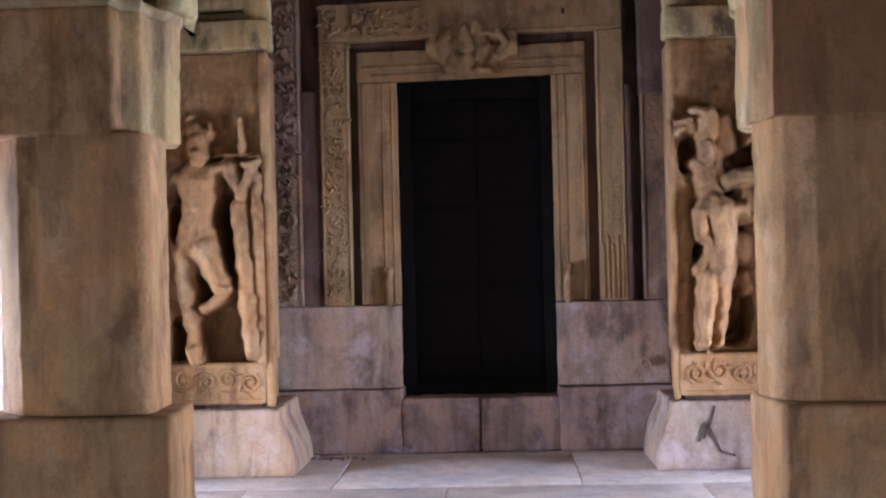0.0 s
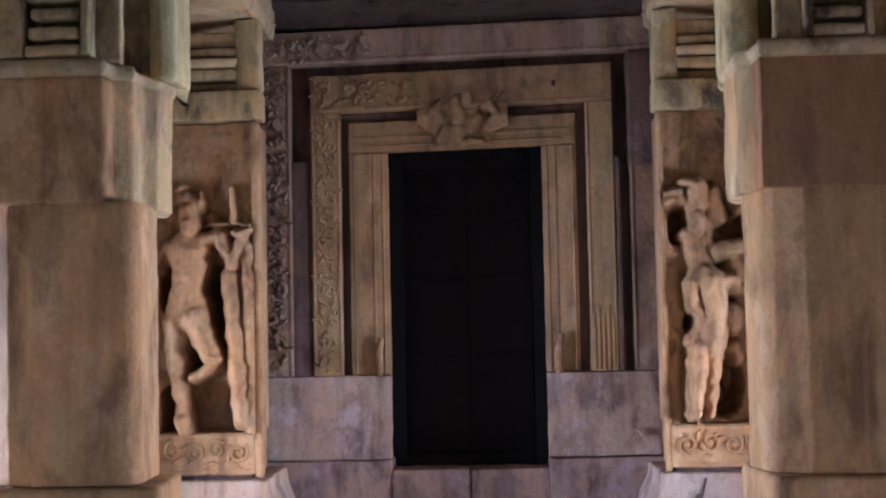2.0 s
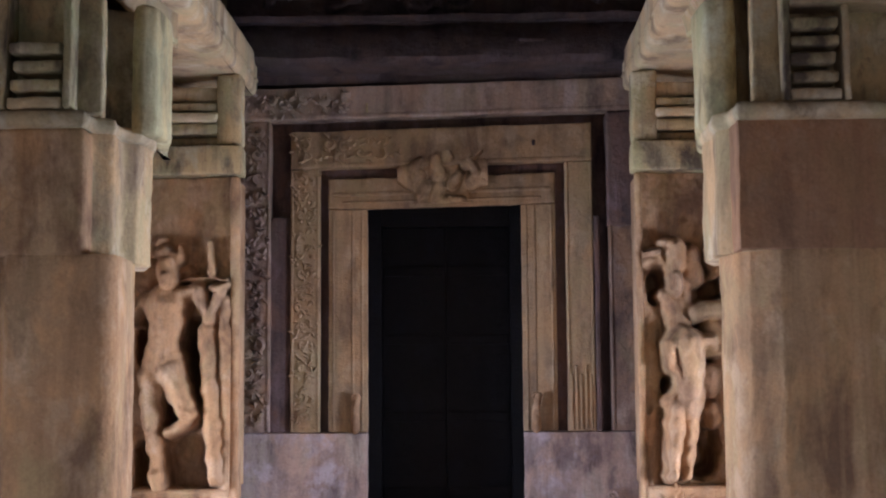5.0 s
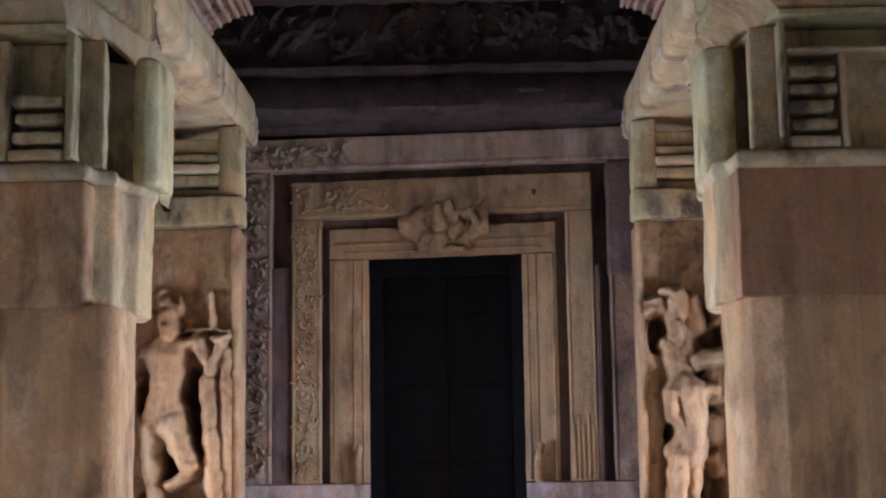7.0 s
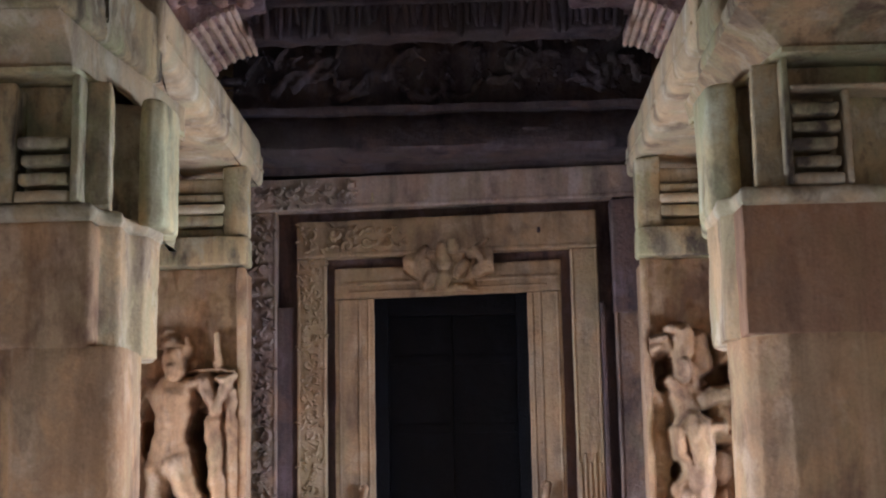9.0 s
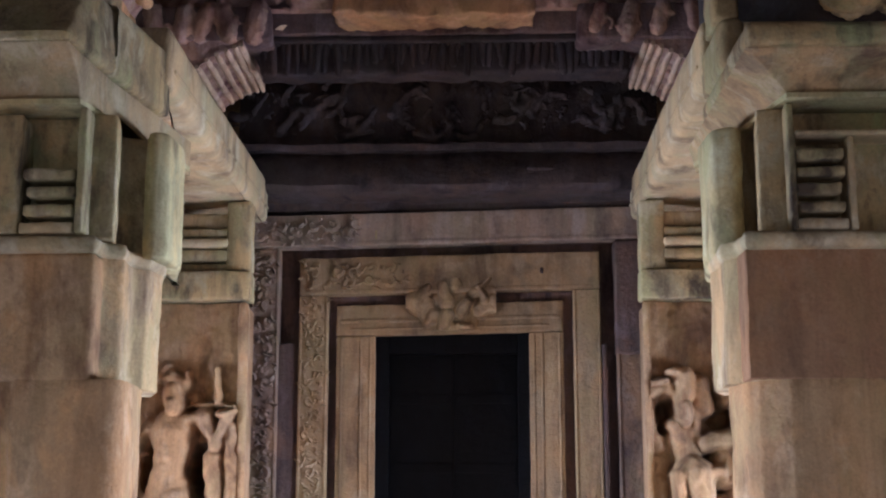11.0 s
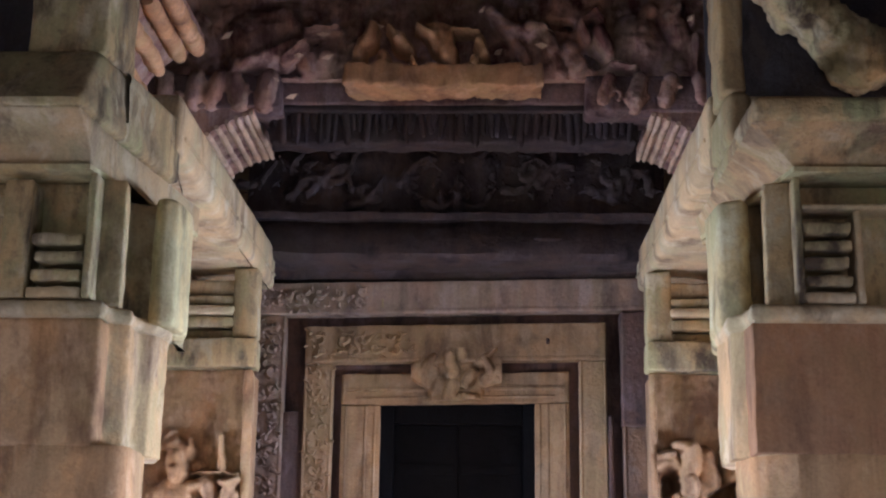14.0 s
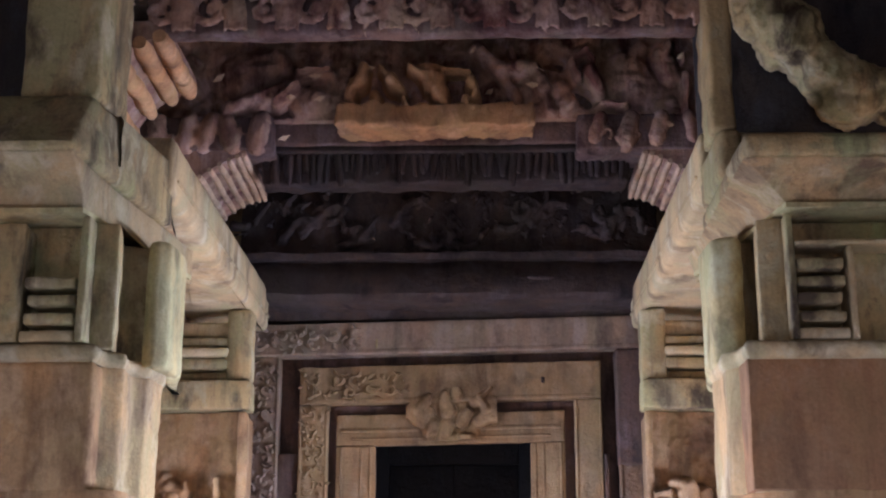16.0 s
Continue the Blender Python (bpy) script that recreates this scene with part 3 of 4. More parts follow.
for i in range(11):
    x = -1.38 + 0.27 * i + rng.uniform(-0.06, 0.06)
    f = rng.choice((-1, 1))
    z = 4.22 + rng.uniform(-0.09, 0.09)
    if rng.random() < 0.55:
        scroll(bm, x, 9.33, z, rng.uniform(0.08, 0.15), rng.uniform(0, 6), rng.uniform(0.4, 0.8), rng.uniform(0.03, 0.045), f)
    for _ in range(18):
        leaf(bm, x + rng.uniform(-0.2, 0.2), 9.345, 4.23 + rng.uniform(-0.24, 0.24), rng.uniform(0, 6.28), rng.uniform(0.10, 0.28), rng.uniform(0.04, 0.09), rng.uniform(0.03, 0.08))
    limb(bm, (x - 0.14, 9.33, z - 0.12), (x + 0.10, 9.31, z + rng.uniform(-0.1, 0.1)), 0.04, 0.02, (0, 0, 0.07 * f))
soften(part("foliage", bm, DEEPDARK, frieze), 0.011, 0.03, 0.05, 0)
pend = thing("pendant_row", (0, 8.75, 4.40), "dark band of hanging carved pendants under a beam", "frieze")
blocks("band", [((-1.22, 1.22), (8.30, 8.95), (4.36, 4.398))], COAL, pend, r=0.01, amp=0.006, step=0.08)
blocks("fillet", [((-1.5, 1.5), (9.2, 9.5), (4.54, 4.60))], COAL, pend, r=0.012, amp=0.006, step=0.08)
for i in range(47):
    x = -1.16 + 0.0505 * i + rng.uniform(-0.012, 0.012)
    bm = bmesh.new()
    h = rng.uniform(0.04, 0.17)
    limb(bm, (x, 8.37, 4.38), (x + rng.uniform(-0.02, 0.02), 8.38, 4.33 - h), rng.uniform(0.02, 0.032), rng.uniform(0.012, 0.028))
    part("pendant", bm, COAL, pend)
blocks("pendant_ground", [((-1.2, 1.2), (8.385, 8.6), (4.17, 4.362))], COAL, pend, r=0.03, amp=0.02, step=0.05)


# ---- longitudinal beams, roll corbels and cross beams ----
def long_beam(s, x_in, x_out):
    b = thing("longitudinal_beam", (s * (x_in + x_out) / 2, 7.2, 3.38), "weathered stone beam between pillar and back wall, painted pale as lit", "beam", "longitudinal beams")
    bm = bmesh.new()
    course(bm, [(s * x_in, 6.20), (s * x_in, 9.3), (s * x_out, 9.3), (s * x_out, 6.20)], 3.38, 3.69, 0.03, 0.005, 0.06, 0.04, seed=s)
    # daylight on the inner face is put into the pale colour
    part("beam_body", bm, PALE, b)
    bm = bmesh.new()
    course(bm, [(s * (x_in - 0.010), 6.3), (s * (x_in - 0.010), 9.28), (s * (x_in + 0.1), 9.28), (s * (x_in + 0.1), 6.3)], 3.475, 3.495, 0.005, 0.003, 0.08, 0.006, seed=s)
    part("fillet", bm, PALE, b)
    return b


long_beam(-1, 1.265, 1.78)
long_beam(1, 1.285, 1.80)


def roll_corbel(s, x, width, y0, y1, z0, z1, rolls, thick, tone=ROLL):
    """Stacked stone rolls that run along the aisle and step inward to carry a cross beam."""
    c = thing("roll_corbel", (s * (x + 0.2), (y0 + y1) / 2, z0), "pale corbel of stacked stone rolls under a cross beam", "corbel", "roll corbels")
    curve = lambda a: (x + width * math.cos(a) ** 1.4, z0 + (z1 - z0) * math.sin(a) ** 0.7)
    arc = [curve(k * math.pi / 24) for k in range(13)]
    outline = [*arc, (x, z1 + 0.08), (x + width + 0.03, z1 + 0.08), (x + width + 0.03, z0)]
    bm = bmesh.new()
    rows = [[bm.verts.new((s * px, y, pz)) for px, pz in outline] for y in (y0 + 0.01, y1)]
    for k in range(len(outline)):
        j = (k + 1) % len(outline)
        bm.faces.new((rows[0][k], rows[0][j], rows[1][j], rows[1][k]))
    bm.faces.new(rows[0])
    bm.faces.new(rows[1])
    part("core", bm, DARKCARVE, c, smooth=False)
    for i in range(rolls):
        a = ((i + 0.5) / rolls) ** 0.85 * math.pi / 2
        cx, cz = curve(a)
        bm = bmesh.new()
        pts = [(s * cx, y0 + (y1 - y0) * k / 8, cz + 0.004 * math.sin(5 * k + i)) for k in range(9)]
        tube(bm, pts, [thick * (0.7 if k in (0, 8) else 1 + 0.07 * math.sin(3 * k + 2 * i)) for k in range(9)], 10)
        part("roll", bm, tone, c)
    return c


for s in (-1, 1):
    roll_corbel(s, 1.27, 0.42, 8.14, 9.05, 3.745, 4.28, 9, 0.022)


roll_corbel(-1, 1.30, 0.33, 6.02, 6.75, 3.705, 4.14, 4, 0.050, ORANGE)


beam2 = thing("carved_cross_beam", (0, 8.5, 4.31), "dark cross beam carved with sea beasts and figures", "beam", "carved cross beams")
blocks("beam_body", [((-2.2, 2.2), (8.28, 8.8), (4.40, 5.12))], DARKBEAM, beam2, r=0.02, amp=0.01, step=0.1)
blocks("soffit_block", [((-2.0, -1.10), (8.12, 8.45), (4.315, 4.54))], DARKBEAM, beam2, r=0.02, amp=0.01, step=0.07)
blocks("soffit_block", [((0.85, 2.0), (8.12, 8.45), (4.30, 4.54))], DARKBEAM, beam2, r=0.02, amp=0.01, step=0.07)
blocks("ledge", [((-0.68, 0.58), (8.02, 8.36), (4.43, 4.585))], ORANGE, beam2, "reddish chipped ledge under small figures", r=0.022, amp=0.030, step=0.035)
# the worn relief on the beam's face: a snouted beast at one end, a horned one and a small animal at the other
head_and_hair = [
    ((-1.33, 4.83), (-1.16, 4.90), 0.182, 0.136, 0.10),
    ((-1.00, 4.76), (-1.37, 4.60), 0.058, 0.052, 0.15),
    ((-1.37, 4.62), (-1.43, 4.53), 0.048, 0.039, 0.14),
    ((-1.43, 4.51), (-1.30, 4.45), 0.039, 0.039, 0.13),
    ((-1.30, 4.45), (-1.17, 4.50), 0.039, 0.027, 0.10),
    ((-0.95, 4.76), (-1.09, 4.64), 0.033, 0.021, 0.17),
    ((-0.95, 4.85), (-0.74, 4.87), 0.030, 0.021, 0.14),
    ((-0.90, 4.67), (-0.79, 4.68), 0.118, 0.094, 0.07),
    ((-0.82, 4.68), (-0.80, 4.68), 0.058, 0.045, 0.12),
    ((-1.73, 4.57), (-1.72, 4.36), 0.070, 0.076, 0.09),
    ((-1.55, 4.51), (-1.54, 4.34), 0.088, 0.091, 0.09),
    ((-1.66, 4.79), (-1.70, 4.83), 0.073, 0.067, 0.08),
    ((-1.66, 4.99), (-1.61, 4.94), 0.027, 0.024, 0.09),
]
trunk_and_arms = [
    ((-1.18, 4.38), (-1.12, 4.34), 0.085, 0.076, 0.07),
    ((-1.46, 4.99), (-1.34, 4.99), 0.076, 0.061, 0.05),
    ((-1.36, 4.39), (-1.17, 4.36), 0.061, 0.061, 0.06),
    ((-1.09, 4.99), (-1.02, 4.90), 0.045, 0.052, 0.11),
    ((-0.72, 4.67), (-0.65, 4.56), 0.076, 0.076, 0.05),
    ((0.22, 5.01), (0.36, 4.86), 0.058, 0.067, 0.14),
    ((0.36, 4.86), (0.57, 4.86), 0.070, 0.067, 0.15),
    ((0.59, 4.85), (0.65, 4.73), 0.067, 0.058, 0.13),
    ((0.44, 5.00), (0.45, 4.96), 0.024, 0.033, 0.14),
    ((0.38, 4.82), (0.46, 4.66), 0.064, 0.052, 0.12),
    ((0.87, 4.80), (0.83, 4.91), 0.027, 0.030, 0.15),
    ((0.83, 4.91), (0.92, 4.98), 0.030, 0.030, 0.16),
    ((0.92, 4.98), (0.97, 4.91), 0.030, 0.021, 0.16),
]
drapery_and_legs = [
    ((0.95, 4.85), (1.01, 4.70), 0.055, 0.045, 0.15),
    ((1.18, 4.83), (1.24, 4.76), 0.170, 0.151, 0.10),
    ((1.02, 4.62), (1.17, 4.60), 0.033, 0.027, 0.13),
    ((1.42, 4.94), (1.47, 4.85), 0.088, 0.076, 0.10),
    ((1.46, 5.03), (1.43, 4.92), 0.039, 0.036, 0.11),
    ((1.55, 4.95), (1.55, 4.92), 0.027, 0.027, 0.13),
    ((1.57, 4.83), (1.55, 4.42), 0.033, 0.014, 0.11),
    ((1.35, 4.62), (1.47, 4.50), 0.167, 0.136, 0.06),
    ((0.94, 4.42), (1.21, 4.37), 0.067, 0.070, 0.08),
    ((0.75, 4.75), (0.80, 4.63), 0.070, 0.076, 0.08),
    ((0.67, 4.66), (0.70, 4.59), 0.045, 0.045, 0.09),
    ((1.29, 5.03), (1.23, 4.96), 0.045, 0.045, 0.08),
]
FORMS = head_and_hair + trunk_and_arms + drapery_and_legs
HOLLOWS = [
    ((-1.21, 4.55), (-1.01, 4.62), 0.027, 0.036, 0.10),
    ((-0.95, 4.76), (-0.89, 4.81), 0.024, 0.018, 0.08),
    ((-1.79, 4.99), (-1.73, 4.88), 0.045, 0.045, 0.06),
    ((-0.95, 4.56), (-0.94, 4.49), 0.061, 0.045, 0.05),
    ((-1.49, 4.67), (-1.48, 4.57), 0.018, 0.021, 0.08),
    ((0.93, 4.89), (0.93, 4.85), 0.021, 0.021, 0.10),
    ((0.85, 4.70), (0.93, 4.66), 0.067, 0.045, 0.08),
    ((1.06, 4.75), (1.02, 4.66), 0.018, 0.018, 0.06),
    ((1.61, 4.69), (1.60, 4.45), 0.039, 0.039, 0.05),
    ((0.61, 4.94), (0.77, 4.92), 0.027, 0.036, 0.06),
]
bm = relief(bmesh.new(), -2.0, 2.0, 4.545, 5.115, FORMS, HOLLOWS, lambda x, z: 0.02 * noise.noise(Vector((9 * x, 0, 9 * z))) + 0.025 * abs(noise.noise(Vector((17 * x, 3, 12 * z)))), 8.22, 8.34, 0.011, 0.022, seed=8.0, sink=0.03)
part("sea_beast", bm, DARKCARVE, beam2)
FORMS = [
    ((-0.49, 4.93), (-0.54, 4.75), 0.039, 0.051, 0.13),
    ((-0.57, 4.75), (-0.60, 4.67), 0.054, 0.045, 0.09),
    ((-0.34, 4.77), (-0.28, 4.70), 0.054, 0.045, 0.12),
    ((-0.41, 4.85), (-0.31, 4.75), 0.021, 0.030, 0.10),
    ((-0.10, 4.84), (-0.08, 4.72), 0.093, 0.060, 0.11),
    ((-0.22, 4.85), (-0.13, 4.79), 0.024, 0.036, 0.13),
    ((-0.25, 4.62), (-0.23, 4.56), 0.027, 0.018, 0.15),
    ((-0.02, 4.68), (-0.00, 4.60), 0.066, 0.045, 0.11),
    ((-0.44, 4.67), (-0.42, 4.58), 0.045, 0.051, 0.08),
    ((-0.04, 4.77), (-0.04, 4.65), 0.069, 0.054, 0.12),
    ((0.18, 4.75), (0.20, 4.66), 0.048, 0.039, 0.12),
    ((0.14, 4.62), (0.14, 4.59), 0.036, 0.036, 0.14),
    ((-0.01, 4.84), (0.17, 4.82), 0.024, 0.021, 0.09),
]
HOLLOWS = [
    ((0.07, 4.77), (0.07, 4.72), 0.051, 0.051, 0.10),
    ((0.09, 4.65), (0.07, 4.62), 0.039, 0.033, 0.10),
]
bm = relief(bmesh.new(), -0.68, 0.58, 4.57, 4.86, FORMS, HOLLOWS, lambda x, z: -0.12, 8.15, 8.30, 0.009, 0.014, seed=11.0, sink=0.01)
part("small_figure_relief", bm, ORANGE, beam2, "orange worn relief of small figures")
for x0, x1 in ((-1.9, -1.12), (0.87, 1.9)):
    bm = bmesh.new()
    for i in range(5):
        x = x0 + (x1 - x0) * (i + 0.5 + rng.uniform(-0.2, 0.2)) / 5
        limb(bm, (x, 8.15, 4.37), (x + rng.uniform(-0.05, 0.05), 8.15, 4.51), rng.uniform(0.05, 0.085), rng.uniform(0.05, 0.08))
        scroll(bm, x + 0.07, 8.11, 4.43 + rng.uniform(-0.05, 0.05), rng.uniform(0.03, 0.06), rng.uniform(0, 6), 0.7, 0.018)
    soften(part("soffit_carving", bm, DARKCARVE, beam2), 0.012, 0.02, 0.04, 3)
bm = bmesh.new()
for x, z in ((-1.47, 4.79), (-0.81, 4.66), (-1.14, 4.53), (-1.03, 4.39), (-0.99, 4.69), (-0.85, 4.83), (-0.25, 4.60), (-0.49, 4.89), (0.59, 4.88), (0.56, 4.76), (1.54, 4.92), (0.14, 4.60), (0.20, 4.98), (0.30, 4.69)):
    leaf(bm, x - 0.035, 8.125, z - 0.01, rng.uniform(-0.5, 0.7), rng.uniform(0.06, 0.11), rng.uniform(0.035, 0.055), 0.045)
part("chip", bm, ROLL, beam2, "fresh pale chips in dark stone")

beam3 = thing("carved_cross_beam", (0, 6.3, 4.14), "cross beam carved with curling garlands and tassels", "beam", "carved cross beams")
blocks("beam_body", [((-1.40, 1.29), (6.035, 6.15), (4.15, 5.49))], DARKBEAM, beam3, r=0.03, amp=0.012, step=0.08)
bm = bmesh.new()
for i in range(11):
    x = -1.32 + 0.25 * i
    scroll(bm, x, 5.975, 4.245, 0.10, 1.6 + 0.4 * (i % 3), 1.1, 0.028, 1 if i % 2 else -1)
    scroll(bm, x + 0.02, 5.985, 4.26, 0.052, 0.4 * i, 0.8, 0.02, -1 if i % 2 else 1)
    limb(bm, (x + 0.10, 5.99, 4.50), (x + 0.13, 5.97, 4.22), 0.036, 0.044)
    for k in range(5):
        limb(bm, (x + 0.085 + 0.02 * k, 5.955, 4.25), (x + 0.075 + 0.025 * k, 5.955, 4.135 + 0.008 * (k % 2)), 0.010, 0.011)
    for _ in range(8):
        leaf(bm, x + rng.uniform(-0.13, 0.13), 6.0, rng.uniform(4.17, 4.45), rng.uniform(0, 6.28), rng.uniform(0.06, 0.13), 0.045, 0.06)
soften(part("garland", bm, DARKCARVE, beam3), 0.009, 0.018, 0.03, 0)


# ---- wall pilasters with their niches, and the guardian statues ----
def pilaster(s, x_in, x_edge, x_out):
    """A pilaster against the back wall: flared plinth, carved pedestal, niche with a lit inner border, moulded head."""
    X = lambda a, b: sorted((s * a, s * b))
    p = thing("pilaster", (s * (x_in + x_out) / 2, 9.0, 0), "weathered sandstone pilaster with a niche and carved pedestal", "pilaster", "niche pilasters")
    bm = bmesh.new()
    block(bm, X(x_in - 0.02, x_out), (8.50, 9.34), (0.0, 0.43), 0.02, 0.012, 0.06, seed=s)
    for v in bm.verts:
        f = max(0.0, 1 - v.co.z / 0.36)
        if abs(v.co.x) < x_in + 0.06:
            v.co.x -= s * (0.10 * f + 0.02 * math.sin(3 * f))
    part("plinth", bm, HEAD if s < 0 else GREY, p, "battered grey flaring plinth")
    ped = blocks("pedestal", [(X(x_edge, x_out), (8.54, 9.02), (0.46, 0.725))], FIGURE, p, "pedestal carved with scrolls", r=0.012, amp=0.005, step=0.06, seed=s)
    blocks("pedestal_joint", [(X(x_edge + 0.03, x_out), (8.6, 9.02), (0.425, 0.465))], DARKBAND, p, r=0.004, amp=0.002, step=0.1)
    bm = bmesh.new()
    for i in range(4):
        x = x_edge + 0.10 + 0.14 * i
        scroll(bm, s * x, 8.532, 0.60 + 0.02 * (i % 2), 0.065, rng.uniform(0, 6), 1.5, 0.011, 1 if i % 2 else -1)
        for _ in range(5):
            leaf(bm, s * (x + rng.uniform(-0.08, 0.08)), 8.538, 0.60 + rng.uniform(-0.09, 0.09), rng.uniform(0, 6.28), 0.08, 0.03, 0.016)
    block(bm, X(x_edge + 0.02, x_out), (8.525, 8.56), (0.477, 0.492), 0.004, 0.002)
    block(bm, X(x_edge + 0.02, x_out), (8.525, 8.56), (0.70, 0.714), 0.004, 0.002)
    part("carving", bm, FIGURE, ped)
    # inner border, niche ground, blank block over the niche
    bm = bmesh.new()
    block(bm, X(x_in, x_edge), (8.545, 9.04), (0.435, 2.70), 0.022, 0.010, 0.05, seed=s + 2)
    for v in bm.verts:
        v.co.x += s * 0.17 * (v.co.y - 8.545)
    part("border", bm, FIGURE, p, "worn border of the niche")
    blocks("niche_back", [(X(x_edge + 0.05, x_out), (9.06, 9.12), (0.72, 2.70))], FIGURE, p, r=0.01, amp=0.004, step=0.2, seed=s + 5)
    blocks("cap_slab", [(X(x_in - 0.004, x_out), (8.52, 8.72), (2.712, 2.90))], CAPITAL, p, "mossy slab with a cracked bed joint", r=0.015, amp=0.008, step=0.08)
    for i, (z0, z1, d) in enumerate(((2.905, 2.965, 0.07), (2.975, 3.05, 0.03), (3.06, 3.12, 0.0), (3.13, 3.19, 0.04), (3.20, 3.30, 0.09))):
        blocks("moulding", [(X(x_in + 0.15, x_out), (8.53 + d, 8.80), (z0, z1))], PALE if i in (2, 4) else CAPITAL, p, r=0.022, amp=0.006, step=0.08, seed=i)
    blocks("head_pier", [(X(x_in, x_in + 0.16), (8.56, 8.72), (2.905, 3.365))], CAPITAL, p, "mossy upright of the pilaster head", r=0.02, amp=0.01, step=0.07, seed=s + 9)
    blocks("back_mass", [(X(1.43, x_out), (9.13, 9.35), (0.44, 3.36))], PILLAR, p, r=0.01, amp=0.006, step=0.2)
    if s > 0:
        bm = bmesh.new()
        for pts in (((1.50, 0.40), (1.47, 0.28), (1.43, 0.20)), ((1.47, 0.26), (1.50, 0.20), (1.53, 0.12)), ((1.44, 0.30), (1.40, 0.18)), ((1.53, 0.12), (1.62, 0.09))):
            tube(bm, [(x, 8.492, z) for x, z in pts], [0.007] * len(pts), 5)
        part("crack", bm, DEEPDARK, p, "black cracks in the plinth")
    return p


pilaster(-1, 1.25, 1.312, 2.25)
pilaster(1, 1.255, 1.30, 2.25)

# the guardian with a raised arm and one bent leg, carved with its niche out of one block
headdress = [
    ((-1.71, 2.04), (-1.71, 2.01), 0.070, 0.063, 0.24),
    ((-1.71, 2.04), (-1.73, 2.12), 0.075, 0.079, 0.19),
    ((-1.83, 2.10), (-1.86, 2.04), 0.102, 0.096, 0.10),
    ((-1.75, 2.22), (-1.66, 2.18), 0.060, 0.054, 0.13),
    ((-1.82, 2.23), (-1.78, 2.30), 0.060, 0.042, 0.10),
    ((-1.65, 2.26), (-1.64, 2.21), 0.017, 0.022, 0.12),
    ((-1.60, 2.10), (-1.59, 2.08), 0.048, 0.048, 0.09),
    ((-1.86, 1.90), (-1.50, 1.97), 0.072, 0.063, 0.19),
    ((-1.72, 1.87), (-1.72, 1.73), 0.154, 0.118, 0.24),
]
arms_and_chest = [
    ((-1.72, 1.73), (-1.75, 1.55), 0.114, 0.130, 0.22),
    ((-1.86, 1.91), (-1.94, 1.79), 0.051, 0.048, 0.18),
    ((-1.51, 1.95), (-1.45, 1.81), 0.065, 0.055, 0.20),
    ((-1.45, 1.79), (-1.37, 1.97), 0.053, 0.041, 0.20),
    ((-1.44, 2.04), (-1.45, 2.28), 0.031, 0.019, 0.15),
    ((-1.41, 1.98), (-1.33, 2.00), 0.041, 0.031, 0.21),
    ((-1.63, 2.04), (-1.33, 2.04), 0.016, 0.016, 0.15),
    ((-1.46, 1.71), (-1.44, 1.39), 0.072, 0.070, 0.18),
    ((-1.44, 1.39), (-1.39, 0.79), 0.075, 0.067, 0.20),
]
hips_and_legs = [
    ((-1.35, 1.90), (-1.32, 0.74), 0.055, 0.072, 0.16),
    ((-1.74, 1.53), (-1.75, 1.46), 0.142, 0.147, 0.22),
    ((-1.81, 1.43), (-1.80, 1.12), 0.101, 0.070, 0.22),
    ((-1.80, 1.12), (-1.77, 0.84), 0.070, 0.048, 0.19),
    ((-1.77, 0.81), (-1.75, 0.72), 0.055, 0.055, 0.24),
    ((-1.68, 1.45), (-1.58, 1.22), 0.111, 0.079, 0.25),
    ((-1.57, 1.20), (-1.54, 1.19), 0.075, 0.048, 0.25),
    ((-1.55, 1.16), (-1.69, 1.07), 0.053, 0.048, 0.20),
]
FORMS = headdress + arms_and_chest + hips_and_legs
HOLLOWS = [
    ((-1.85, 1.77), (-1.88, 1.56), 0.067, 0.053, 0.30),
    ((-1.55, 1.74), (-1.61, 1.62), 0.058, 0.066, 0.30),
    ((-1.61, 1.62), (-1.53, 1.43), 0.066, 0.058, 0.30),
    ((-1.53, 1.43), (-1.49, 1.30), 0.055, 0.036, 0.28),
    ((-1.72, 1.32), (-1.72, 1.30), 0.041, 0.034, 0.34),
    ((-1.67, 1.21), (-1.73, 1.16), 0.041, 0.048, 0.34),
    ((-1.61, 0.96), (-1.60, 0.76), 0.120, 0.132, 0.10),
    ((-1.88, 0.97), (-1.87, 0.75), 0.048, 0.060, 0.24),
    ((-1.63, 2.01), (-1.44, 2.00), 0.029, 0.031, 0.16),
    ((-1.43, 1.93), (-1.40, 1.83), 0.036, 0.024, 0.16),
]
bm = relief(bmesh.new(), -2.15, -1.305, 0.722, 2.705, FORMS, HOLLOWS, lambda x, z: 0.055 * min(1, max(0, (x + 1.50) / 0.12)) - 0.03 * max(0, min(1, (2.3 - z) / 0.5)), 8.66, 9.055, amp=0.014, seed=2.0, wear=0.017)
tagged(part("guardian_statue", bm, FIGURE), "eroded sandstone guardian figure with a raised arm", "statue", "guardian statues")

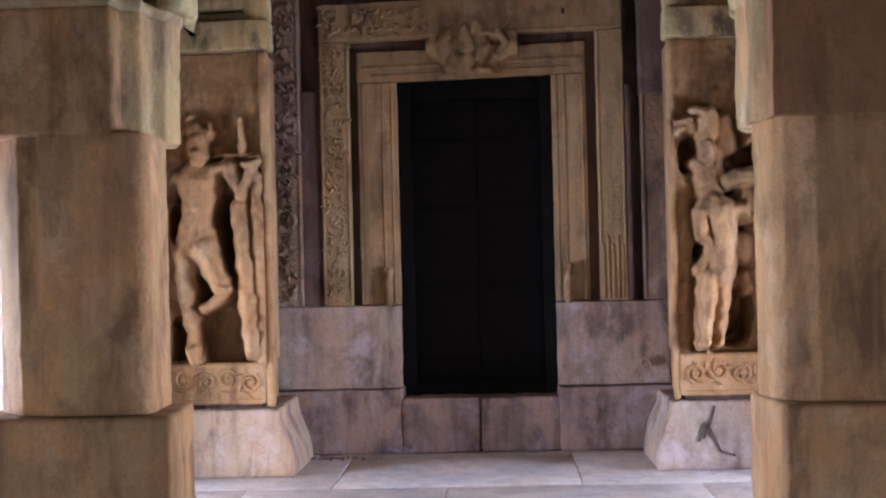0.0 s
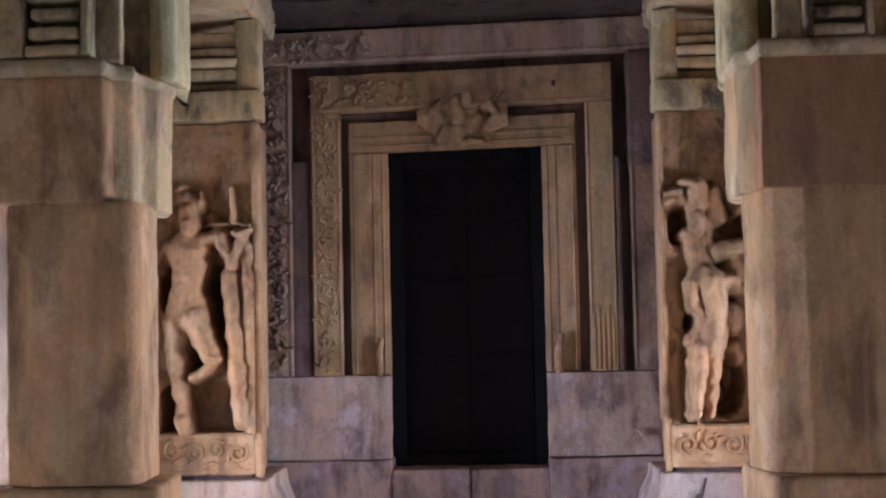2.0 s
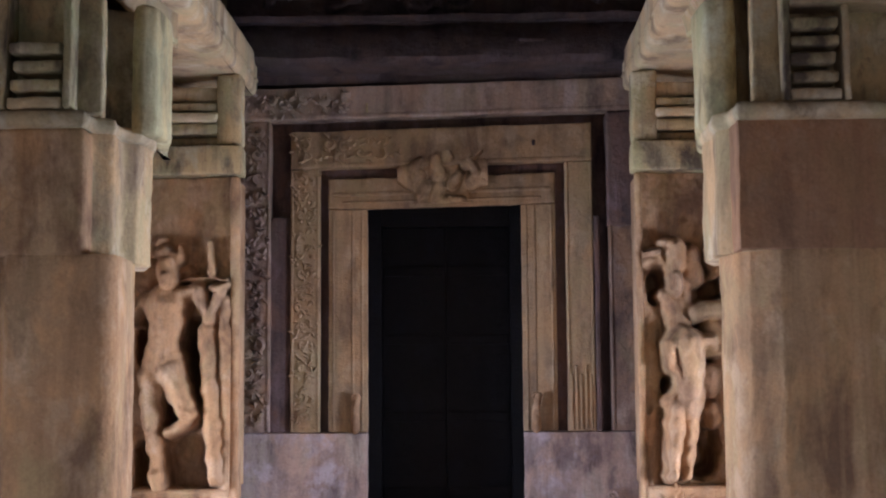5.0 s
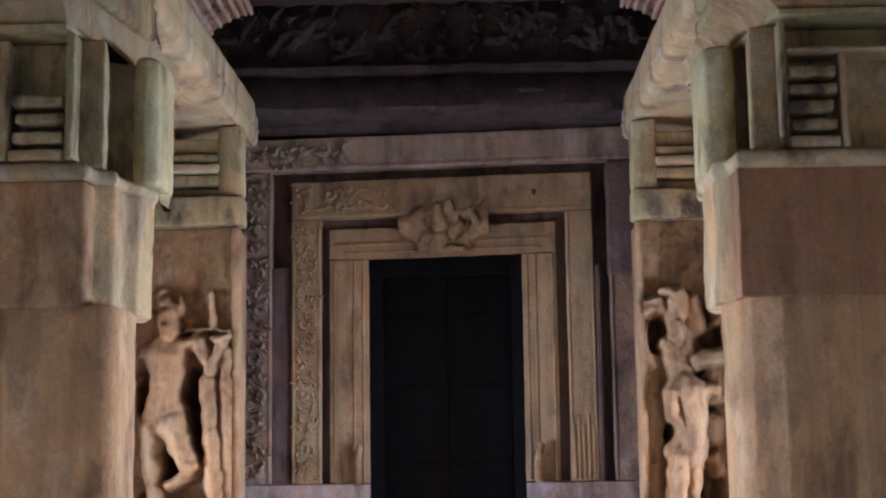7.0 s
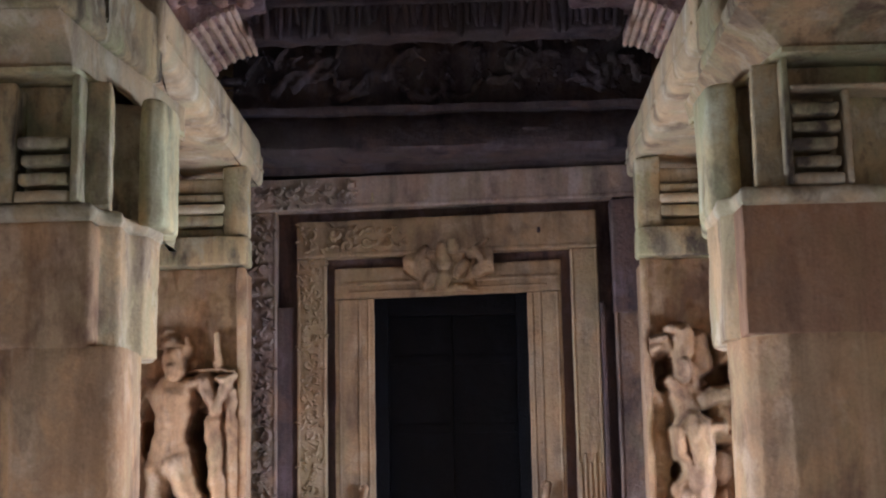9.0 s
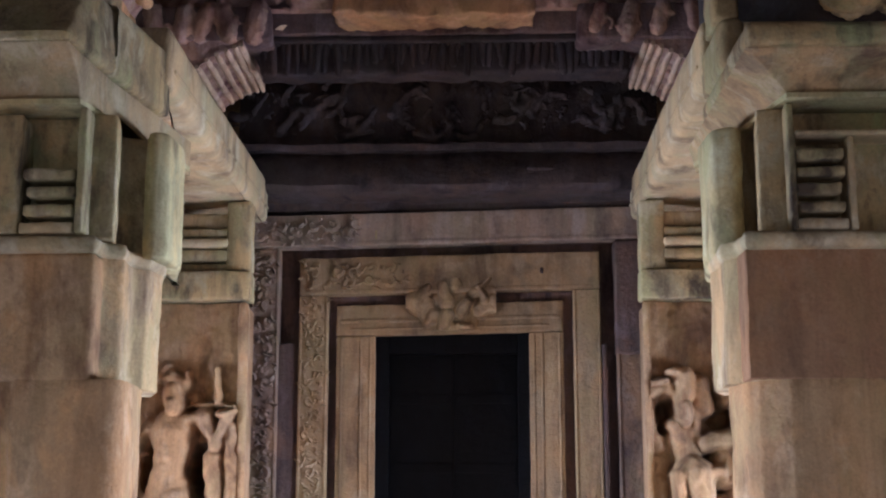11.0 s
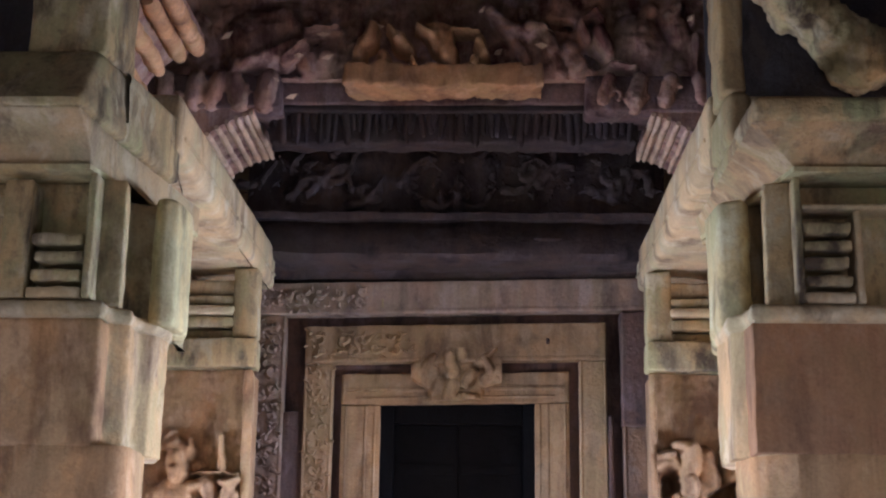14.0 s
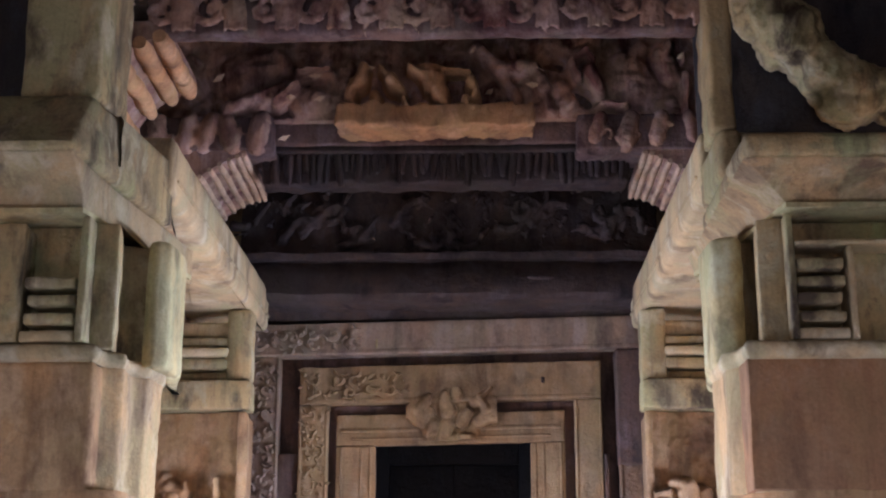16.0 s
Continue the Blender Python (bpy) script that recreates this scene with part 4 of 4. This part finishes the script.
# the guardian under a broad arched headdress
snouted_beast = [
    ((1.32, 2.12), (1.42, 2.15), 0.046, 0.058, 0.15),
    ((1.29, 2.17), (1.39, 2.18), 0.026, 0.031, 0.20),
    ((1.44, 2.24), (1.51, 2.20), 0.048, 0.075, 0.19),
    ((1.51, 2.21), (1.50, 2.10), 0.072, 0.077, 0.20),
    ((1.60, 2.18), (1.63, 2.04), 0.075, 0.079, 0.13),
    ((1.50, 2.02), (1.50, 1.96), 0.063, 0.058, 0.22),
    ((1.43, 1.92), (1.48, 1.83), 0.048, 0.084, 0.15),
]
pillar_lumps = [
    ((1.50, 1.85), (1.52, 1.73), 0.103, 0.096, 0.13),
    ((1.57, 1.99), (1.58, 1.82), 0.048, 0.060, 0.11),
    ((1.64, 1.80), (1.79, 1.83), 0.070, 0.072, 0.17),
    ((1.73, 1.72), (1.77, 1.66), 0.072, 0.066, 0.13),
    ((1.78, 2.19), (1.77, 2.06), 0.060, 0.048, 0.12),
    ((1.46, 1.60), (1.71, 1.62), 0.058, 0.063, 0.25),
    ((1.56, 1.61), (1.57, 1.43), 0.130, 0.101, 0.28),
]
small_animal = [
    ((1.57, 1.43), (1.57, 1.31), 0.099, 0.101, 0.27),
    ((1.45, 1.58), (1.46, 1.48), 0.048, 0.043, 0.25),
    ((1.46, 1.48), (1.52, 1.35), 0.043, 0.036, 0.24),
    ((1.52, 1.32), (1.43, 1.25), 0.048, 0.041, 0.20),
    ((1.57, 1.30), (1.56, 1.20), 0.111, 0.111, 0.24),
    ((1.49, 1.21), (1.45, 0.82), 0.075, 0.053, 0.25),
    ((1.58, 1.20), (1.54, 0.83), 0.087, 0.055, 0.21),
]
horned_beast = [
    ((1.45, 0.80), (1.44, 0.78), 0.051, 0.048, 0.28),
    ((1.54, 0.81), (1.54, 0.79), 0.043, 0.043, 0.24),
    ((1.72, 1.41), (1.72, 1.35), 0.079, 0.075, 0.14),
    ((1.73, 1.20), (1.74, 1.13), 0.058, 0.053, 0.10),
    ((1.33, 1.53), (1.33, 0.97), 0.084, 0.072, 0.07),
    ((1.71, 1.56), (1.77, 1.57), 0.048, 0.048, 0.12),
]
FORMS = snouted_beast + pillar_lumps + small_animal + horned_beast
HOLLOWS = [
    ((1.39, 2.02), (1.39, 1.90), 0.053, 0.048, 0.26),
    ((1.72, 1.95), (1.80, 1.97), 0.055, 0.060, 0.24),
    ((1.56, 1.76), (1.67, 1.67), 0.048, 0.053, 0.24),
    ((1.57, 1.92), (1.57, 1.82), 0.031, 0.031, 0.20),
    ((1.46, 1.38), (1.46, 1.32), 0.036, 0.036, 0.28),
    ((1.70, 1.03), (1.66, 0.84), 0.084, 0.096, 0.26),
    ((1.64, 1.03), (1.65, 0.89), 0.036, 0.060, 0.22),
    ((1.69, 1.51), (1.70, 1.49), 0.043, 0.043, 0.18),
    ((1.33, 1.23), (1.32, 1.19), 0.022, 0.022, 0.08),
]
bm = relief(bmesh.new(), 1.295, 2.15, 0.728, 2.705, FORMS, HOLLOWS, lambda x, z: 0.06 * min(1, max(0, (1.42 - x) / 0.08)) - 0.05 * max(0, min(1, (x - 1.5) / 0.06)) * max(0, min(1, (2.50 - z) / 0.08)), 8.66, 9.055, amp=0.016, seed=5.0, wear=0.020)
tagged(part("guardian_statue", bm, FIGURE), "eroded sandstone guardian figure under an arched headdress", "statue", "guardian statues")


# ---- the two near pillars ----
def pillar(s, label, base, shaft, rounding, die, panel, corner_tone, ledge, core, roll, rib, louvre, x_out, lip, bracket_top, slab):
    """A massive pillar in courses, each over its own plan; the plans are given for the side x > 0 and mirrored by s."""
    P = lambda plan: [(s * x, y) for x, y in plan]
    X = lambda a, b: sorted((s * a, s * b))
    p = thing("pillar", (s * (base[0][0] + x_out) / 2, 5.87, 0), label, "pillar", "porch pillars")

    def add(name, plan, z0, z1, material, text="", **kw):
        return part(name, course(bmesh.new(), P(plan), z0, z1, seed=s * 3 + z0, **kw), material, p, text)

    add("base", base, 0.0, 0.738, PILLAR, r=0.025, amp=0.010, edge=0.02)
    add("shaft", shaft, 0.741, 1.896, PILLAR, r=rounding, amp=0.007, edge=0.004)
    # die: plain front panel and a redented corner that ends in a roll
    add("die_corner", die, 1.888, 2.418, corner_tone, "worn redented corner with a mossy roll", r=0.022, amp=0.009, step=0.045, edge=0.006)
    blocks("die_panel", [(X(panel[0], x_out - 0.003), (panel[3], 5.75), (1.889, 2.418))], panel[1], p, "brown-red panel block" if panel[1] is RED else "", r=panel[2], amp=0.006, step=0.06, seed=s + 3)
    # the light along the ledge is put into its pale colour
    add("ledge", ledge, 2.414, 2.486, PALE, "ledge with its light painted as a pale colour", r=0.02, amp=0.020, step=0.04, edge=0.026)
    # capital: redented core, framed louvre panel, rounded corner
    add("capital_core", core, 2.490, 3.031, CAPITAL, r=0.018, amp=0.008)
    add("capital_roll", roll, 2.455, 3.028, LIT_LICHEN, "lichened corner roll of the capital, its light painted pale", r=0.03, amp=0.008, step=0.045, edge=0.02)
    for x0, x1, y0, z0, z1, tone in rib:
        blocks("panel_bar", [(X(x0, x1), (y0, 5.60), (z0, z1))], tone, p, "worn upright bar" if z1 - z0 > x1 - x0 else "pale cross bar", r=0.010, amp=0.005, step=0.05, seed=x0)
    x0, x1, count, top = louvre
    for i in range(count):
        z = 2.492 + (top - 2.492) * i / count
        bm = bmesh.new()
        block(bm, X(x0 + 0.004 * (i % 2), x1 - 0.012 * (i % 3)), (5.41 + 0.010 * (i % 2), 5.60), (z, z + 0.62 * (top - 2.492) / count), 0.014, 0.009, 0.04, seed=i + s)
        part("louvre", bm, PALE if i == 0 else CAPITAL, p)
    # lip with a splayed inner side, hollowed bracket, bearing slab
    # the lit line of the lip is painted by its pale tone
    a, b = lip
    bm = bmesh.new()
    prism(bm, P([(a - 0.005, 5.37), (b - 0.02, 6.5), (x_out, 6.5), (x_out, 5.37)]), 3.034, 3.056)
    part("lip", bm, LIT_LICHEN, p, "edge over the capital, its lit line painted pale", smooth=False)
    bm = bmesh.new()
    course(bm, P([(a, 5.40), (b + 0.02, 6.7), (x_out, 6.7), (x_out, 5.40)]), 3.058, bracket_top, 0.01, 0.006, 0.05, 0.004, seed=s)
    for v in bm.verts:
        if v.co.y < 5.6:
            f = (v.co.z - 3.058) / (bracket_top - 3.058)
            v.co.y -= 0.22 * f ** 1.8 * min(1, max(0, (5.6 - v.co.y) / 0.15))
        if s > 0 and v.co.x < 1.6:
            v.co.x -= max(0, v.co.x - 1.29) * ((v.co.z - 3.058) / (bracket_top - 3.058)) ** 1.5 * min(1, (1.6 - v.co.x) / 0.1)
    # one bracket is pale: floor light on its hollow, put into colour
    part("bracket", bm, PALE if s < 0 else OLIVE, p, "bracket with a hollowed underside")
    for plan, z0, z1 in slab:
        bm = course(bmesh.new(), P(plan), z0, z1, 0.04, 0.014, 0.05, 0.03, seed=s * 3 + z0)
        for v in bm.verts:
            if z1 > 3.55 and v.co.y < 5.6:
                v.co.y += 0.75 * max(0, v.co.z - 3.27)
        part("bearing_slab", bm, CAPITAL, p, "mossy bearing slab")
    return p


pillar(-1, "massive brown sandstone pillar with a mossy stepped capital",
       [(1.30, 6.2), (1.18, 6.0), (1.142, 5.4), (2.0, 5.4), (2.0, 6.2)],
       [(1.30, 6.0), (1.252, 5.9), (1.232, 5.47), (1.67, 5.455), (1.69, 5.485), (1.775, 5.49), (1.92, 5.66), (1.92, 6.0)],
       [0.02, 0.05, 0.10, 0.01, 0.01, 0.012, 0.02, 0.02],
       [(1.29, 6.22), (1.213, 6.02), (1.235, 5.85), (1.295, 5.80), (1.283, 5.62), (1.365, 5.57), (1.40, 5.50), (1.7, 5.50), (1.7, 6.22)],
       (1.36, PILLAR, 0.03, 5.445), OLIVE,
       [(1.31, 6.4), (1.20, 6.0), (1.222, 5.83), (1.283, 5.78), (1.27, 5.60), (1.35, 5.55), (1.35, 5.405), (2.0, 5.405), (2.0, 6.4)],
       [(1.27, 6.5), (1.263, 5.92), (1.383, 5.85), (1.307, 5.52), (1.43, 5.51), (1.45, 5.57), (2.0, 5.57), (2.0, 6.5)],
       [(1.255, 6.5), (1.138, 6.05), (1.150, 5.80), (1.211, 5.75), (1.262, 5.80), (1.262, 6.5)],
       [(1.41, 1.445, 5.40, 2.49, 3.028, CAPITAL), (1.685, 1.80, 5.41, 2.49, 3.0, CAPITAL)],
       (1.45, 1.68, 4, 2.80), 2.0, (1.44, 1.235), 3.24,
       [([(1.43, 5.15), (1.272, 6.30), (1.98, 6.30), (1.98, 5.15)], 3.243, 3.57)])
pillar(1, "massive sandstone pillar with a red-brown panel and louvred capital",
       [(1.38, 6.2), (1.275, 6.0), (1.311, 5.4), (2.15, 5.4), (2.15, 6.2)],
       [(1.34, 6.0), (1.288, 5.85), (1.317, 5.62), (1.355, 5.56), (1.473, 5.48), (1.646, 5.46), (1.96, 5.47), (2.1, 5.6), (2.1, 6.0)],
       [0.02, 0.03, 0.02, 0.012, 0.012, 0.05, 0.02, 0.02, 0.02],
       [(1.32, 6.22), (1.25, 6.02), (1.268, 5.9), (1.256, 5.68), (1.316, 5.62), (1.345, 5.50), (1.6, 5.50), (1.6, 6.22)],
       (1.305, RED, 0.006, 5.452), OLIVE,
       [(1.35, 6.4), (1.24, 6.0), (1.255, 5.88), (1.243, 5.66), (1.30, 5.60), (1.295, 5.405), (2.15, 5.405), (2.15, 6.4)],
       [(1.39, 6.5), (1.383, 5.9), (1.443, 5.85), (1.383, 5.52), (1.50, 5.50), (1.52, 5.57), (2.15, 5.57), (2.15, 6.5)],
       [(1.32, 6.5), (1.233, 6.05), (1.245, 5.80), (1.341, 5.75), (1.382, 5.80), (1.382, 6.5)],
       [(1.493, 1.522, 5.42, 2.49, 3.028, CAPITAL), (1.735, 1.762, 5.41, 2.49, 2.884, PALE), (1.524, 2.13, 5.405, 2.887, 2.907, PALE)],
       (1.526, 1.73, 5, 2.86), 2.15, (1.492, 1.30), 3.186,
       [([(1.290, 5.16), (1.290, 6.30), (2.15, 6.30), (2.15, 5.16)], 3.189, 3.292), ([(1.30, 5.74), (1.283, 6.26), (1.40, 6.26), (1.40, 5.74)], 3.295, 3.53)])

# upright slabs that stand on the bearing slabs
for plan, z0, text in (([(-1.762, 5.40), (-1.415, 5.40), (-1.40, 5.80), (-1.75, 5.80)], 3.573, "broad mossy upright slab above the pillar"),
                       ([(1.272, 5.76), (1.385, 5.76), (1.40, 6.10), (1.285, 6.10)], 3.533, "slim mossy upright slab above the pillar")):
    bm = course(bmesh.new(), plan, z0, 5.46, 0.03, 0.016, 0.06, 0.015, seed=z0)
    tagged(part("upright_slab", bm, CAPITAL), text, "stone slab", "upright slabs")
# worn bracket in the dark bay: lumps that step down along the cross wall
bm = bmesh.new()
limb(bm, (1.66, 6.66, 5.47), (1.68, 6.62, 4.62), 0.14, 0.15)
WAY = [(1.66, 4.66), (1.74, 4.50), (1.85, 4.36), (1.95, 4.25), (2.05, 4.13), (2.14, 4.04), (2.27, 4.05), (2.38, 4.04)]
for k, (x, z) in enumerate(WAY):
    ball(bm, (x, 6.60 + 0.02 * (k % 2), z), 0.145 + 0.022 * (k % 3), (1, 1.1, 0.95), 12)
for (x0, za), (x1, zb) in zip(WAY, WAY[1:]):
    limb(bm, (x0, 6.68, za), (x1, 6.68, zb), 0.12, 0.12)
tagged(soften(part("bracket_carving", bm, CAPITAL), 0.018, 0.085, 0.09, 1), "lumpy weathered stone bracket in the dark bay", "bracket")
